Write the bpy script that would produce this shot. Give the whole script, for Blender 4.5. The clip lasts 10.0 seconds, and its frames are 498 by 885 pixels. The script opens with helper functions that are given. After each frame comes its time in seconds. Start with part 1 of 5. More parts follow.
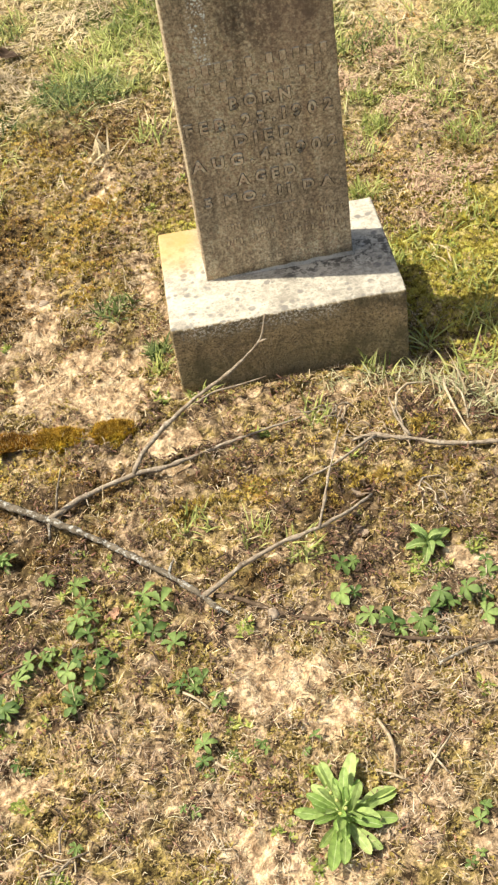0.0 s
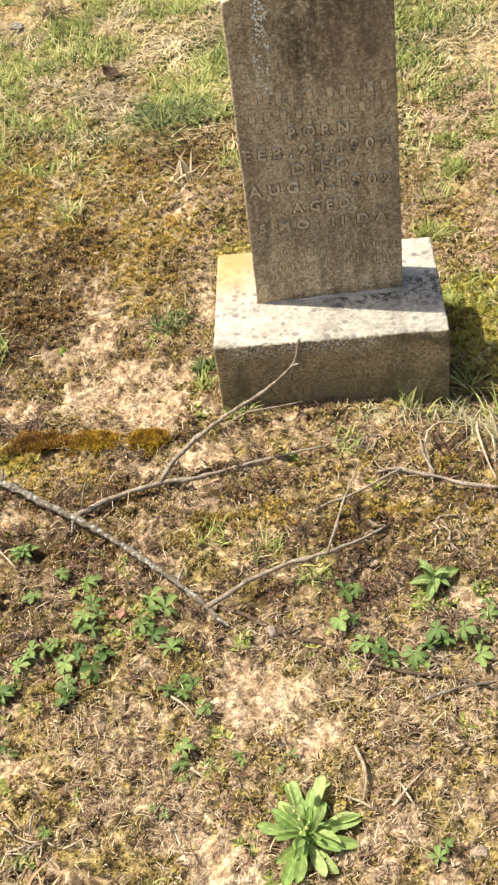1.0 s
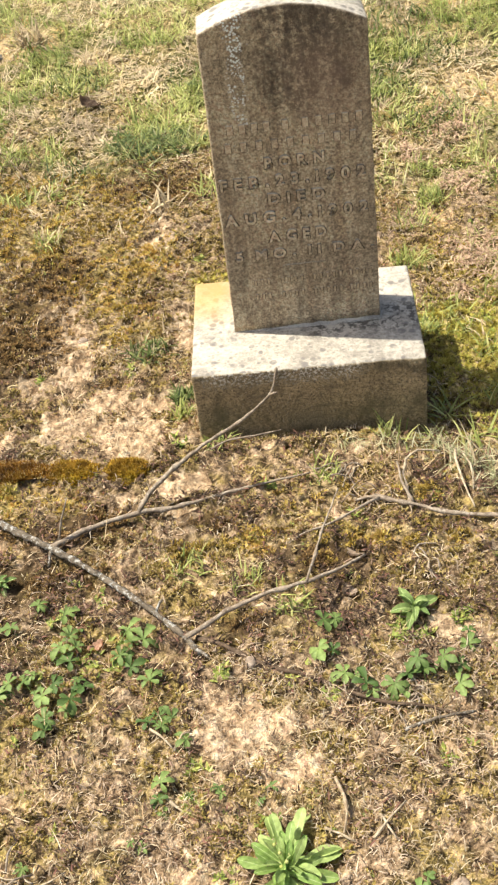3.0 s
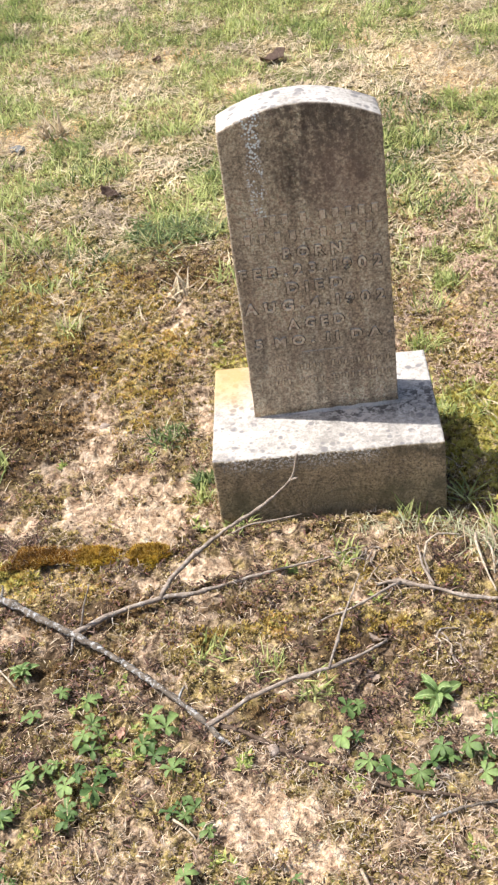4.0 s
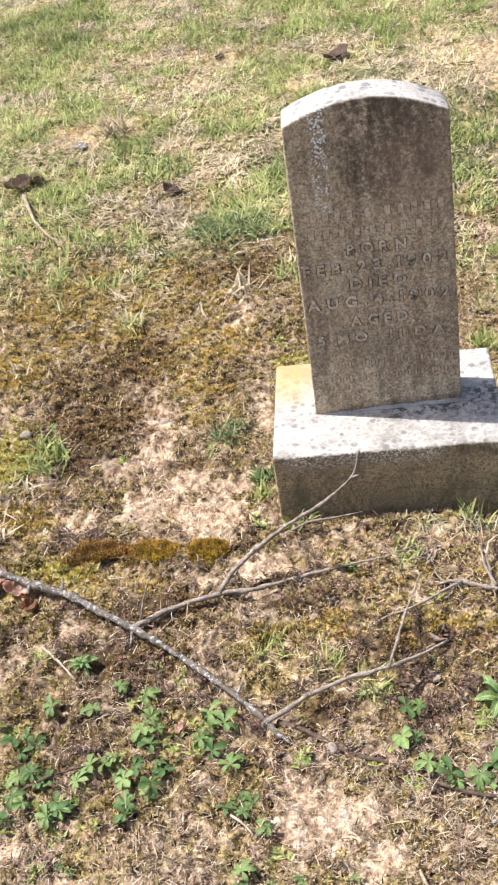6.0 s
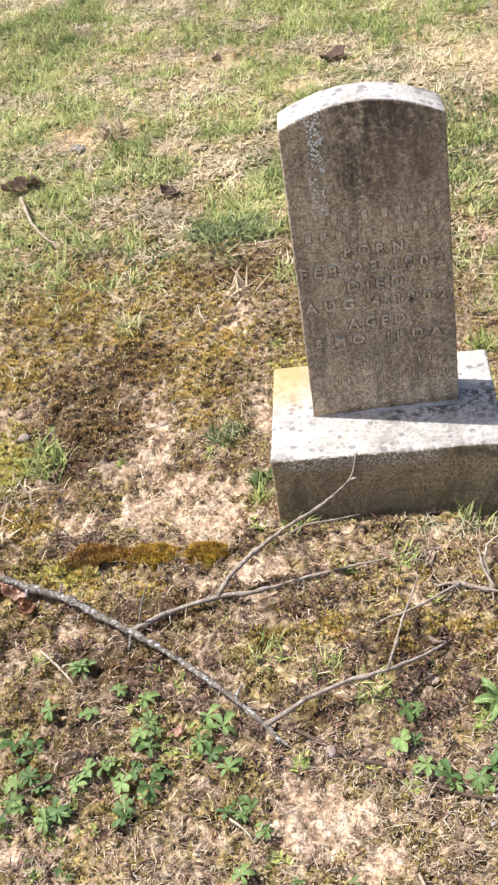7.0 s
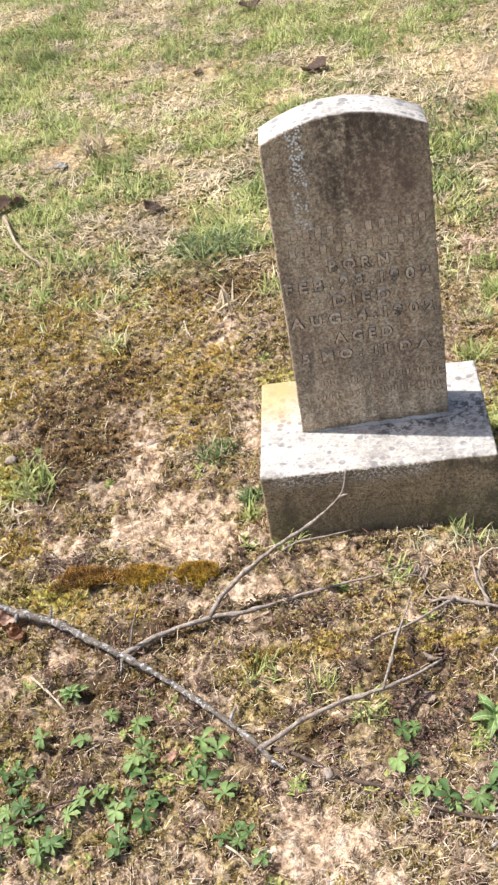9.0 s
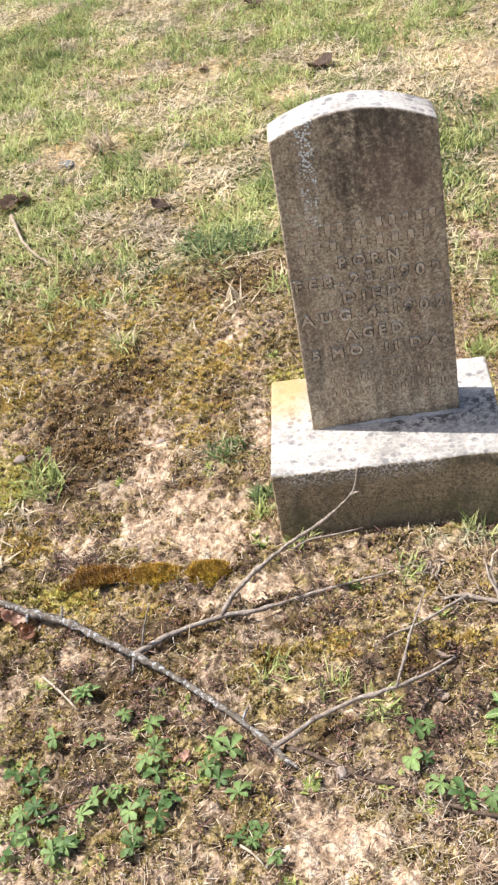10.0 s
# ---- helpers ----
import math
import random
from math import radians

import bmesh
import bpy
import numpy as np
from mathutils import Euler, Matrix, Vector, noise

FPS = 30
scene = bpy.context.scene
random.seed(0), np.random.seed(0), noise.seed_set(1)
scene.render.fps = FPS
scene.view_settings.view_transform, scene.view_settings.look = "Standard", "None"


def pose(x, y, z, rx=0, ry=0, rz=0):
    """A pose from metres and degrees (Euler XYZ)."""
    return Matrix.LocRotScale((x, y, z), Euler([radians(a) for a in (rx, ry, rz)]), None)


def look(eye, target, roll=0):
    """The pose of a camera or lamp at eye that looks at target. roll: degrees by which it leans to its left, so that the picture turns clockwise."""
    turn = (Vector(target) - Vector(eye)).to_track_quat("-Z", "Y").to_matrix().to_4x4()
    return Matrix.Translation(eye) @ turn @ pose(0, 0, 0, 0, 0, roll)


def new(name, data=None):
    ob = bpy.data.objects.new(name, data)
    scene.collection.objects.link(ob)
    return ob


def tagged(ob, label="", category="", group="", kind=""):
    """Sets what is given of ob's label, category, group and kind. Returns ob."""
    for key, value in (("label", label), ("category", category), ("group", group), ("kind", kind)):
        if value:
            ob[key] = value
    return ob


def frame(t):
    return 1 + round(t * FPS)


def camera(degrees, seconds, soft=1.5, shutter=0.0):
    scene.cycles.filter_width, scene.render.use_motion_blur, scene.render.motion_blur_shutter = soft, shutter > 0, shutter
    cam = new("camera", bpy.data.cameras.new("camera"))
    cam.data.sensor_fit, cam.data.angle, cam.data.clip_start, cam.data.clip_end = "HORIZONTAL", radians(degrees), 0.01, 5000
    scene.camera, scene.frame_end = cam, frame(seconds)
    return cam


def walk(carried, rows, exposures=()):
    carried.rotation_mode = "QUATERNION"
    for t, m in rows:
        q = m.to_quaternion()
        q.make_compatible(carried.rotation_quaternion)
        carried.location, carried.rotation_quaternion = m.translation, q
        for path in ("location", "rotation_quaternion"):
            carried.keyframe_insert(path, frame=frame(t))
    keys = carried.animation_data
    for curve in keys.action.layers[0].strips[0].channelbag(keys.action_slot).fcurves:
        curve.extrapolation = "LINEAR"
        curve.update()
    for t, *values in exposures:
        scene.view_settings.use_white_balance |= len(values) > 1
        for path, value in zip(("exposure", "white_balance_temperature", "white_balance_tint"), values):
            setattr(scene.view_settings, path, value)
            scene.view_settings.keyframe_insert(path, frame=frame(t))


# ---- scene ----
import functools

cam = camera(25.0, 10.0, soft=2.3)
PATH = [
    (0, (-0.13, -1.651, 1.459), (-0.117, -0.234, 0.048), -10.1),
    (0.1, (-0.106, -1.672, 1.472), (-0.135, -0.27, 0.07), -9.5),
    (0.2, (-0.073, -1.69, 1.478), (-0.159, -0.29, 0.083), -9.7),
    (0.3, (-0.035, -1.726, 1.458), (-0.151, -0.292, 0.072), -9.9),
    (0.5, (-0.001, -1.729, 1.448), (-0.151, -0.285, 0.073), -10.1),
    (0.7, (0.013, -1.719, 1.451), (-0.146, -0.265, 0.080), -9.9),
    (1, (0.003, -1.703, 1.456), (-0.157, -0.236, 0.106), -8.7),
    (1.2, (-0.009, -1.689, 1.448), (-0.179, -0.230, 0.080), -8.2),
    (1.5, (-0.013, -1.681, 1.444), (-0.184, -0.22, 0.088), -7.8),
    (2, (-0.007, -1.681, 1.444), (-0.157, -0.216, 0.091), -7.1),
    (2.5, (0.005, -1.688, 1.446), (-0.135, -0.22, 0.094), -7.7),
    (2.7, (0.009, -1.693, 1.448), (-0.119, -0.217, 0.105), -7.9),
    (3.8, (0.005, -1.699, 1.479), (-0.129, -0.115, 0.237), -8.5),
    (4, (0.004, -1.699, 1.482), (-0.136, -0.115, 0.269), -8.7),
    (4.2, (0.0, -1.697, 1.481), (-0.151, -0.113, 0.283), -9.0),
    (4.5, (-0.01, -1.696, 1.48), (-0.198, -0.11, 0.277), -9.5),
    (5, (-0.01, -1.697, 1.477), (-0.225, -0.113, 0.275), -9.5),
    (5.3, (-0.008, -1.696, 1.475), (-0.233, -0.115, 0.272), -9.7),
    (5.5, (-0.008, -1.698, 1.475), (-0.242, -0.117, 0.272), -9.9),
    (7, (-0.005, -1.693, 1.479), (-0.241, -0.112, 0.277), -10.3),
    (7.5, (0.002, -1.684, 1.471), (-0.233, -0.103, 0.269), -10.4),
    (7.7, (0.004, -1.672, 1.468), (-0.228, -0.087, 0.266), -10.6),
    (8, (0.006, -1.656, 1.474), (-0.223, -0.064, 0.285), -11.0),
    (8.2, (0.004, -1.649, 1.469), (-0.224, -0.064, 0.284), -11.3),
    (8.5, (0.0, -1.653, 1.47), (-0.229, -0.063, 0.279), -11.4),
    (9, (0.001, -1.666, 1.474), (-0.22, -0.073, 0.285), -11.3),
    (9.2, (0.002, -1.665, 1.475), (-0.215, -0.068, 0.289), -11.4),
    (9.5, (0.002, -1.657, 1.472), (-0.216, -0.06, 0.287), -11.5),
    (10, (-0.008, -1.66, 1.472), (-0.24, -0.07, 0.281), -11.9),
]
# seconds, stops, kelvin, tint
EXPOSURES = [(0.0, 0.60, 7000, 6), (0.6, 0.60, 6750, 8), (2.7, 0.60, 6750, 8), (3.8, 0.64, 6000, 14), (4.4, 0.66, 5700, 16), (10.0, 0.66, 5750, 15)]
walk(cam, [(t, look(eye, target, roll)) for t, eye, target, roll in PATH], EXPOSURES)

# ---- light ----
SUN_EL, SUN_AZ = 60.0, 167.0  # degrees; azimuth of the sun from +x, anticlockwise

world = bpy.data.worlds.new("sky")
scene.world = world
world.use_nodes = True
wn = world.node_tree
sky = wn.nodes.new("ShaderNodeTexSky")
sky.sky_type = "NISHITA"
sky.sun_disc = False
sky.dust_density, sky.ozone_density = 4.0, 0.4
sky.sun_elevation = radians(SUN_EL)
sky.sun_rotation = radians(90.0 - SUN_AZ)
wn.links.new(sky.outputs["Color"], wn.nodes["Background"].inputs["Color"])
wn.nodes["Background"].inputs["Strength"].default_value = 0.102

sun = new("sun", bpy.data.lights.new("sun", "SUN"))
sun.data.energy, sun.data.angle, sun.data.color = 4.6, radians(0.55), (1.0, 0.94, 0.84)
SUN_WAY = Vector((math.cos(radians(SUN_EL)) * math.cos(radians(SUN_AZ)),
                  math.cos(radians(SUN_EL)) * math.sin(radians(SUN_AZ)), math.sin(radians(SUN_EL))))
sun.matrix_world = look(SUN_WAY * 20, (0, 0, 0))


# ---- materials ----
def material(name, rough=0.85, spec=0.3):
    m = bpy.data.materials.new(name)
    m.use_nodes = True
    b = m.node_tree.nodes["Principled BSDF"]
    b.inputs["Roughness"].default_value = rough
    b.inputs["Specular IOR Level"].default_value = spec
    return m, m.node_tree, b


def node(nt, kind, **sets):
    n = nt.nodes.new(kind)
    for key, value in sets.items():
        n.inputs[key.replace("_", " ")].default_value = value
    return n


def coords(nt):
    return nt.nodes.new("ShaderNodeTexCoord").outputs["Object"]


def noise_of(nt, scale, detail=4.0, rough=0.6, vec=None, stretch=None):
    n = node(nt, "ShaderNodeTexNoise", Scale=scale, Detail=detail, Roughness=rough)
    vec = vec or coords(nt)
    if stretch:
        mp = nt.nodes.new("ShaderNodeMapping")
        mp.inputs["Scale"].default_value = stretch
        nt.links.new(vec, mp.inputs["Vector"])
        vec = mp.outputs["Vector"]
    nt.links.new(vec, n.inputs["Vector"])
    return n.outputs["Fac"]


def ramp(nt, fac, stops):
    r = nt.nodes.new("ShaderNodeValToRGB")
    e = r.color_ramp.elements
    while len(e) < len(stops):
        e.new(0.5)
    for k, (at, c) in zip(e, stops):
        k.position = at
        k.color = (*c, 1.0) if len(c) == 3 else c
    nt.links.new(fac, r.inputs["Fac"])
    return r.outputs["Color"]


def grey(a):
    return (a, a, a)


def mix(nt, fac, a, b, blend="MIX"):
    m = nt.nodes.new("ShaderNodeMix")
    m.data_type, m.blend_type = "RGBA", blend
    for sock, value in ((m.inputs[0], fac), (m.inputs[6], a), (m.inputs[7], b)):
        if isinstance(value, (int, float)):
            sock.default_value = value
        elif isinstance(value, tuple):
            sock.default_value = (*value, 1.0)
        else:
            nt.links.new(value, sock)
    return m.outputs[2]


def attribute(nt, name):
    a = nt.nodes.new("ShaderNodeAttribute")
    a.attribute_name = name
    return a.outputs["Fac"]


def calc(nt, op, a, b):
    m = nt.nodes.new("ShaderNodeMath")
    m.operation, m.use_clamp = op, True
    for sock, value in zip(m.inputs, (a, b)):
        if isinstance(value, (int, float)):
            sock.default_value = value
        else:
            nt.links.new(value, sock)
    return m.outputs[0]


def bump(nt, bsdf, height, distance, strength=1.0):
    b = node(nt, "ShaderNodeBump", Strength=strength, Distance=distance)
    nt.links.new(height, b.inputs["Height"])
    nt.links.new(b.outputs["Normal"], bsdf.inputs["Normal"])


def paint(nt, bsdf, colour):
    nt.links.new(colour, bsdf.inputs["Base Color"])


def soil_material():
    m, nt, b = material("soil", 0.95, 0.1)
    fine, mid, big = noise_of(nt, 260, 3), noise_of(nt, 46, 5, 0.7), noise_of(nt, 7, 4)
    sand = ramp(nt, mid, [(0.34, (0.20, 0.125, 0.07)), (0.46, (0.39, 0.275, 0.165)), (0.53, (0.50, 0.375, 0.235)), (0.66, (0.62, 0.50, 0.35))])
    # darkest stops of earth and moss paint shade into the hollows
    earth = ramp(nt, mid, [(0.38, (0.06, 0.038, 0.022)), (0.49, (0.28, 0.195, 0.115)), (0.64, (0.54, 0.405, 0.27))])
    moss = ramp(nt, mid, [(0.40, (0.026, 0.02, 0.007)), (0.51, (0.22, 0.17, 0.045)), (0.64, (0.44, 0.33, 0.085))])
    mossy = ramp(nt, noise_of(nt, 13, 5, 0.65), [(0.46, grey(0)), (0.6, grey(1))])
    c = mix(nt, calc(nt, "MULTIPLY", mossy, 0.75), earth, moss)
    ragged = calc(nt, "ADD", attribute(nt, "bare"), calc(nt, "MULTIPLY", calc(nt, "SUBTRACT", mid, 0.5), 1.6))
    c = mix(nt, ramp(nt, ragged, [(0.4, grey(0)), (0.6, grey(1))]), c, sand)
    c = mix(nt, calc(nt, "MULTIPLY", attribute(nt, "vivid"), 0.7), c, ramp(nt, mid, [(0.36, (0.13, 0.115, 0.035)), (0.5, (0.36, 0.31, 0.085)), (0.64, (0.54, 0.45, 0.17))]))
    # dark soil, which also paints in the shade between moss tufts
    dark_soil_shade = calc(nt, "MULTIPLY", attribute(nt, "dark_soil_shade"), ramp(nt, noise_of(nt, 70, 4, 0.7), [(0.36, grey(1)), (0.6, grey(0.2))]))
    c = mix(nt, calc(nt, "MULTIPLY", dark_soil_shade, 0.85), c, (0.055, 0.036, 0.018))
    c = mix(nt, calc(nt, "MULTIPLY", attribute(nt, "dull"), 0.85), c, (0.06, 0.038, 0.018))
    lawn = ramp(nt, mid, [(0.36, (0.05, 0.043, 0.016)), (0.5, (0.25, 0.195, 0.08)), (0.66, (0.56, 0.43, 0.23))])
    lawn = mix(nt, ramp(nt, noise_of(nt, 3.2, 5, 0.65), [(0.44, grey(0)), (0.58, grey(0.75))]), lawn, (0.12, 0.15, 0.04))
    c = mix(nt, calc(nt, "MULTIPLY", attribute(nt, "lawn"), 0.85), c, lawn)
    c = mix(nt, calc(nt, "MULTIPLY", calc(nt, "MULTIPLY", attribute(nt, "strawy"), mid), 1.2), c, (0.62, 0.45, 0.25))
    c = mix(nt, 0.35, c, ramp(nt, fine, [(0.3, grey(0.25)), (0.7, grey(0.9))]), "OVERLAY")
    c = mix(nt, 0.6, c, ramp(nt, noise_of(nt, 85, 3, 0.6), [(0.36, grey(0.12)), (0.5, grey(0.5)), (0.64, grey(0.8))]), "OVERLAY")
    c = mix(nt, 0.3, c, ramp(nt, big, [(0.3, grey(0.3)), (0.7, grey(0.7))]), "OVERLAY")
    paint(nt, b, c)
    bump(nt, b, calc(nt, "ADD", calc(nt, "MULTIPLY", mid, 0.7), calc(nt, "MULTIPLY", fine, 0.3)), 0.014, 1.0)
    return m


def island_material(name, stops, rough=0.8, glow_through=0.25, drift=0.0, clump=0.0, tints=((1.0, 0.87, 0.81), (1.0, 0.97, 0.9), (0.80, 0.86, 0.5))):
    """Blades and small leaves: each one takes its own tone, or as far as clump says that of its clump."""
    m, nt, b = material(name, rough, 0.25)
    isl = nt.nodes.new("ShaderNodeNewGeometry").outputs["Random Per Island"]
    if clump:
        isl = calc(nt, "ADD", calc(nt, "MULTIPLY", attribute(nt, "tone"), clump), calc(nt, "MULTIPLY", isl, 1.0 - clump))
    c = ramp(nt, isl, stops)
    c = mix(nt, 0.35, c, ramp(nt, noise_of(nt, 60, 3), [(0.3, grey(0.2)), (0.7, grey(0.8))]), "OVERLAY")
    if drift:
        c = mix(nt, drift, c, ramp(nt, noise_of(nt, 8, 3), list(zip((0.36, 0.5, 0.64), tints))), "MULTIPLY")
        c = mix(nt, drift, c, ramp(nt, noise_of(nt, 24, 3), [(0.34, grey(0.22)), (0.66, grey(0.82))]), "OVERLAY")
    paint(nt, b, c)
    if glow_through:
        t = nt.nodes.new("ShaderNodeBsdfTranslucent")
        nt.links.new(c, t.inputs["Color"])
        s = nt.nodes.new("ShaderNodeMixShader")
        s.inputs[0].default_value = glow_through
        nt.links.new(b.outputs[0], s.inputs[1])
        nt.links.new(t.outputs[0], s.inputs[2])
        nt.links.new(s.outputs[0], nt.nodes["Material Output"].inputs["Surface"])
    return m


def stone_material(name, light, dark, lichen=0.5, mottle=0.5, grain=52):
    """Weathered pale stone: grime, dark algae streaks, round lichen spots on the upward faces."""
    m, nt, b = material(name, 0.9, 0.25)
    big, mid, fine = noise_of(nt, 9, 5, 0.65), noise_of(nt, grain, 6, 0.75), noise_of(nt, 260, 4, 0.75)
    c = ramp(nt, big, [(0.3, dark), (0.68, light)])
    c = mix(nt, mottle, c, ramp(nt, mid, [(0.32, grey(0.2)), (0.66, grey(0.8))]), "OVERLAY")
    c = mix(nt, 0.7, c, ramp(nt, fine, [(0.3, grey(0.15)), (0.72, grey(0.85))]), "OVERLAY")
    # upward faces take a paler colour and carry dark lichen spots
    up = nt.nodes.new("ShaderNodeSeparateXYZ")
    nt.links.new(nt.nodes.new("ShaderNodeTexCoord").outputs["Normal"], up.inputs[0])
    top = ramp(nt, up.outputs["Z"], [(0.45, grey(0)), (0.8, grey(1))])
    patchy = calc(nt, "ADD", calc(nt, "MULTIPLY", mid, 0.5), calc(nt, "MULTIPLY", noise_of(nt, 11, 4, 0.6), 0.5))
    pale = mix(nt, ramp(nt, patchy, [(0.40, grey(1)), (0.56, grey(0))]), (0.56, 0.515, 0.43), (0.29, 0.265, 0.22))
    v = node(nt, "ShaderNodeTexVoronoi", Scale=52.0, Randomness=1.0)
    warp = nt.nodes.new("ShaderNodeMixRGB")
    warp.inputs[0].default_value = 0.007
    nt.links.new(coords(nt), warp.inputs[1])
    nt.links.new(node_colour_noise(nt, 30), warp.inputs[2])
    nt.links.new(warp.outputs[0], v.inputs["Vector"])
    sel = nt.nodes.new("ShaderNodeSeparateColor")
    nt.links.new(v.outputs["Color"], sel.inputs[0])
    size = calc(nt, "MULTIPLY", sel.outputs[0], lichen)
    spot = calc(nt, "ADD", calc_free(nt, "MULTIPLY", calc_free(nt, "SUBTRACT", size, v.outputs["Distance"]), 7.0), 0.5)
    spot = calc(nt, "MULTIPLY", spot, ramp(nt, noise_of(nt, 14, 3), [(0.36, grey(0)), (0.46, grey(1))]))
    small = node(nt, "ShaderNodeTexVoronoi", Scale=120.0, Randomness=1.0)
    nt.links.new(warp.outputs[0], small.inputs["Vector"])
    pick = nt.nodes.new("ShaderNodeSeparateColor")
    nt.links.new(small.outputs["Color"], pick.inputs[0])
    dot = calc(nt, "ADD", calc_free(nt, "MULTIPLY", calc_free(nt, "SUBTRACT", calc(nt, "MULTIPLY", pick.outputs[1], lichen), small.outputs["Distance"]), 6.0), 0.3)
    pale = mix(nt, calc(nt, "MULTIPLY", dot, 0.5), pale, (0.19, 0.175, 0.16))
    pale = mix(nt, calc(nt, "MULTIPLY", spot, 0.75), pale, (0.17, 0.16, 0.15))
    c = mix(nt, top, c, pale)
    paint(nt, b, c)
    bump(nt, b, calc(nt, "ADD", calc(nt, "MULTIPLY", mid, 0.6), calc(nt, "MULTIPLY", fine, 0.4)), 0.0022, 0.8)
    return m, nt, b, c, top


def node_colour_noise(nt, scale):
    n = node(nt, "ShaderNodeTexNoise", Scale=scale, Detail=3.0)
    nt.links.new(coords(nt), n.inputs["Vector"])
    return n.outputs["Color"]


def box_mask(nt, lo, hi, soft, wobble=0.0, scale=20):
    """1 inside a box of object space given per axis (None: unbounded), with soft, ragged edges."""
    sep = nt.nodes.new("ShaderNodeSeparateXYZ")
    nt.links.new(coords(nt), sep.inputs[0])
    out = None
    shift = calc_free(nt, "MULTIPLY", calc_free(nt, "SUBTRACT", noise_of(nt, scale, 4, 0.65), 0.5), wobble)
    for k in range(3):
        for edge, sign in ((lo[k], 1), (hi[k], -1)):
            if edge is None:
                continue
            d = calc_free(nt, "ADD", calc_free(nt, "MULTIPLY", calc_free(nt, "SUBTRACT", sep.outputs[k], edge), sign), shift)
            d = calc(nt, "ADD", calc_free(nt, "DIVIDE", d, soft), 0.5)
            out = d if out is None else calc(nt, "MULTIPLY", out, d)
    return out


def calc_free(nt, op, a, b):
    sock = calc(nt, op, a, b)
    sock.node.use_clamp = False
    return sock


def tablet_material():
    m, nt, b, c, top = stone_material("tablet_stone", (0.64, 0.515, 0.345), (0.44, 0.35, 0.235), 0.5, 0.75, 135)
    front = calc(nt, "SUBTRACT", 1.0, top)
    # dark algae running down from the crown
    streak = noise_of(nt, 26, 4, 0.6, stretch=(1.0, 1.0, 0.22))
    zone = calc(nt, "MULTIPLY", front, box_mask(nt, (-0.05, None, 0.59), (0.12, None, None), 0.07, 0.14, 22))
    blot = noise_of(nt, 105, 6, 0.78)
    c = mix(nt, calc(nt, "MULTIPLY", calc(nt, "MULTIPLY", zone, ramp(nt, blot, [(0.42, grey(0)), (0.55, grey(1))])), 0.75), c, (0.085, 0.068, 0.055))
    side = box_mask(nt, (0.125, None, None), (None, None, None), 0.06, 0.08, 20)
    c = mix(nt, calc(nt, "MULTIPLY", calc(nt, "MULTIPLY", side, ramp(nt, blot, [(0.4, grey(0)), (0.62, grey(1))])), 0.35), c, (0.10, 0.08, 0.06))
    c = mix(nt, calc(nt, "MULTIPLY", calc(nt, "MULTIPLY", zone, ramp(nt, streak, [(0.44, grey(0)), (0.58, grey(1))])), 0.75), c, (0.085, 0.066, 0.052))
    # rain has drawn faint upright streaks down the whole face
    rain = ramp(nt, noise_of(nt, 48, 5, 0.65, stretch=(1.0, 1.0, 0.10)), [(0.36, grey(0.22)), (0.64, grey(0.78))])
    c = mix(nt, calc(nt, "MULTIPLY", front, 0.45), c, rain, "OVERLAY")
    # fine black stipple in the pores, a darker edge, and a ruddy bloom on the upper half
    stipple = ramp(nt, noise_of(nt, 190, 4, 0.75), [(0.5, grey(0)), (0.58, grey(1))])
    c = mix(nt, calc(nt, "MULTIPLY", calc(nt, "MULTIPLY", stipple, front), 0.5), c, (0.095, 0.072, 0.05))
    edge = box_mask(nt, (None, None, None), (-0.105, None, None), 0.04, 0.05, 18)
    c = mix(nt, calc(nt, "MULTIPLY", calc(nt, "MULTIPLY", edge, front), 0.12), c, (0.17, 0.135, 0.095))
    bloom = box_mask(nt, (0.03, None, 0.56), (0.13, None, 0.70), 0.08, 0.1, 14)
    c = mix(nt, calc(nt, "MULTIPLY", calc(nt, "MULTIPLY", bloom, front), 0.3), c, (0.44, 0.29, 0.21))
    low = box_mask(nt, (None, None, None), (None, None, 0.33), 0.12, 0.1, 16)
    c = mix(nt, calc(nt, "MULTIPLY", calc(nt, "MULTIPLY", low, ramp(nt, noise_of(nt, 48, 5, 0.7, stretch=(1, 1, 0.3)), [(0.45, grey(0)), (0.62, grey(1))])), 0.45), c, (0.1, 0.082, 0.06))
    pits = ramp(nt, noise_of(nt, 150, 3, 0.6), [(0.57, grey(0)), (0.66, grey(1))])
    c = mix(nt, calc(nt, "MULTIPLY", calc(nt, "MULTIPLY", pits, front), 0.55), c, (0.13, 0.105, 0.08))
    # bluish-white crust of lichen flecks
    v = node(nt, "ShaderNodeTexVoronoi", Scale=215.0)
    nt.links.new(coords(nt), v.inputs["Vector"])
    dots = ramp(nt, v.outputs["Distance"], [(0.42, grey(1)), (0.50, grey(0))])
    strip = calc(nt, "MULTIPLY", front, ramp(nt, box_mask(nt, (-0.088, None, 0.575), (-0.066, None, None), 0.020, 0.05, 26), [(0.25, grey(0)), (0.5, grey(1))]))
    dense = calc(nt, "MULTIPLY", box_mask(nt, (None, None, 0.70), (None, None, None), 0.07, 0.03, 20), 0.36)
    thin = ramp(nt, calc(nt, "ADD", noise_of(nt, 60, 4, 0.7), dense), [(0.45, grey(0)), (0.52, grey(1))])
    c = mix(nt, calc(nt, "MULTIPLY", calc(nt, "MULTIPLY", strip, dots), thin), c, (0.84, 0.87, 0.83))
    paint(nt, b, c)
    return m


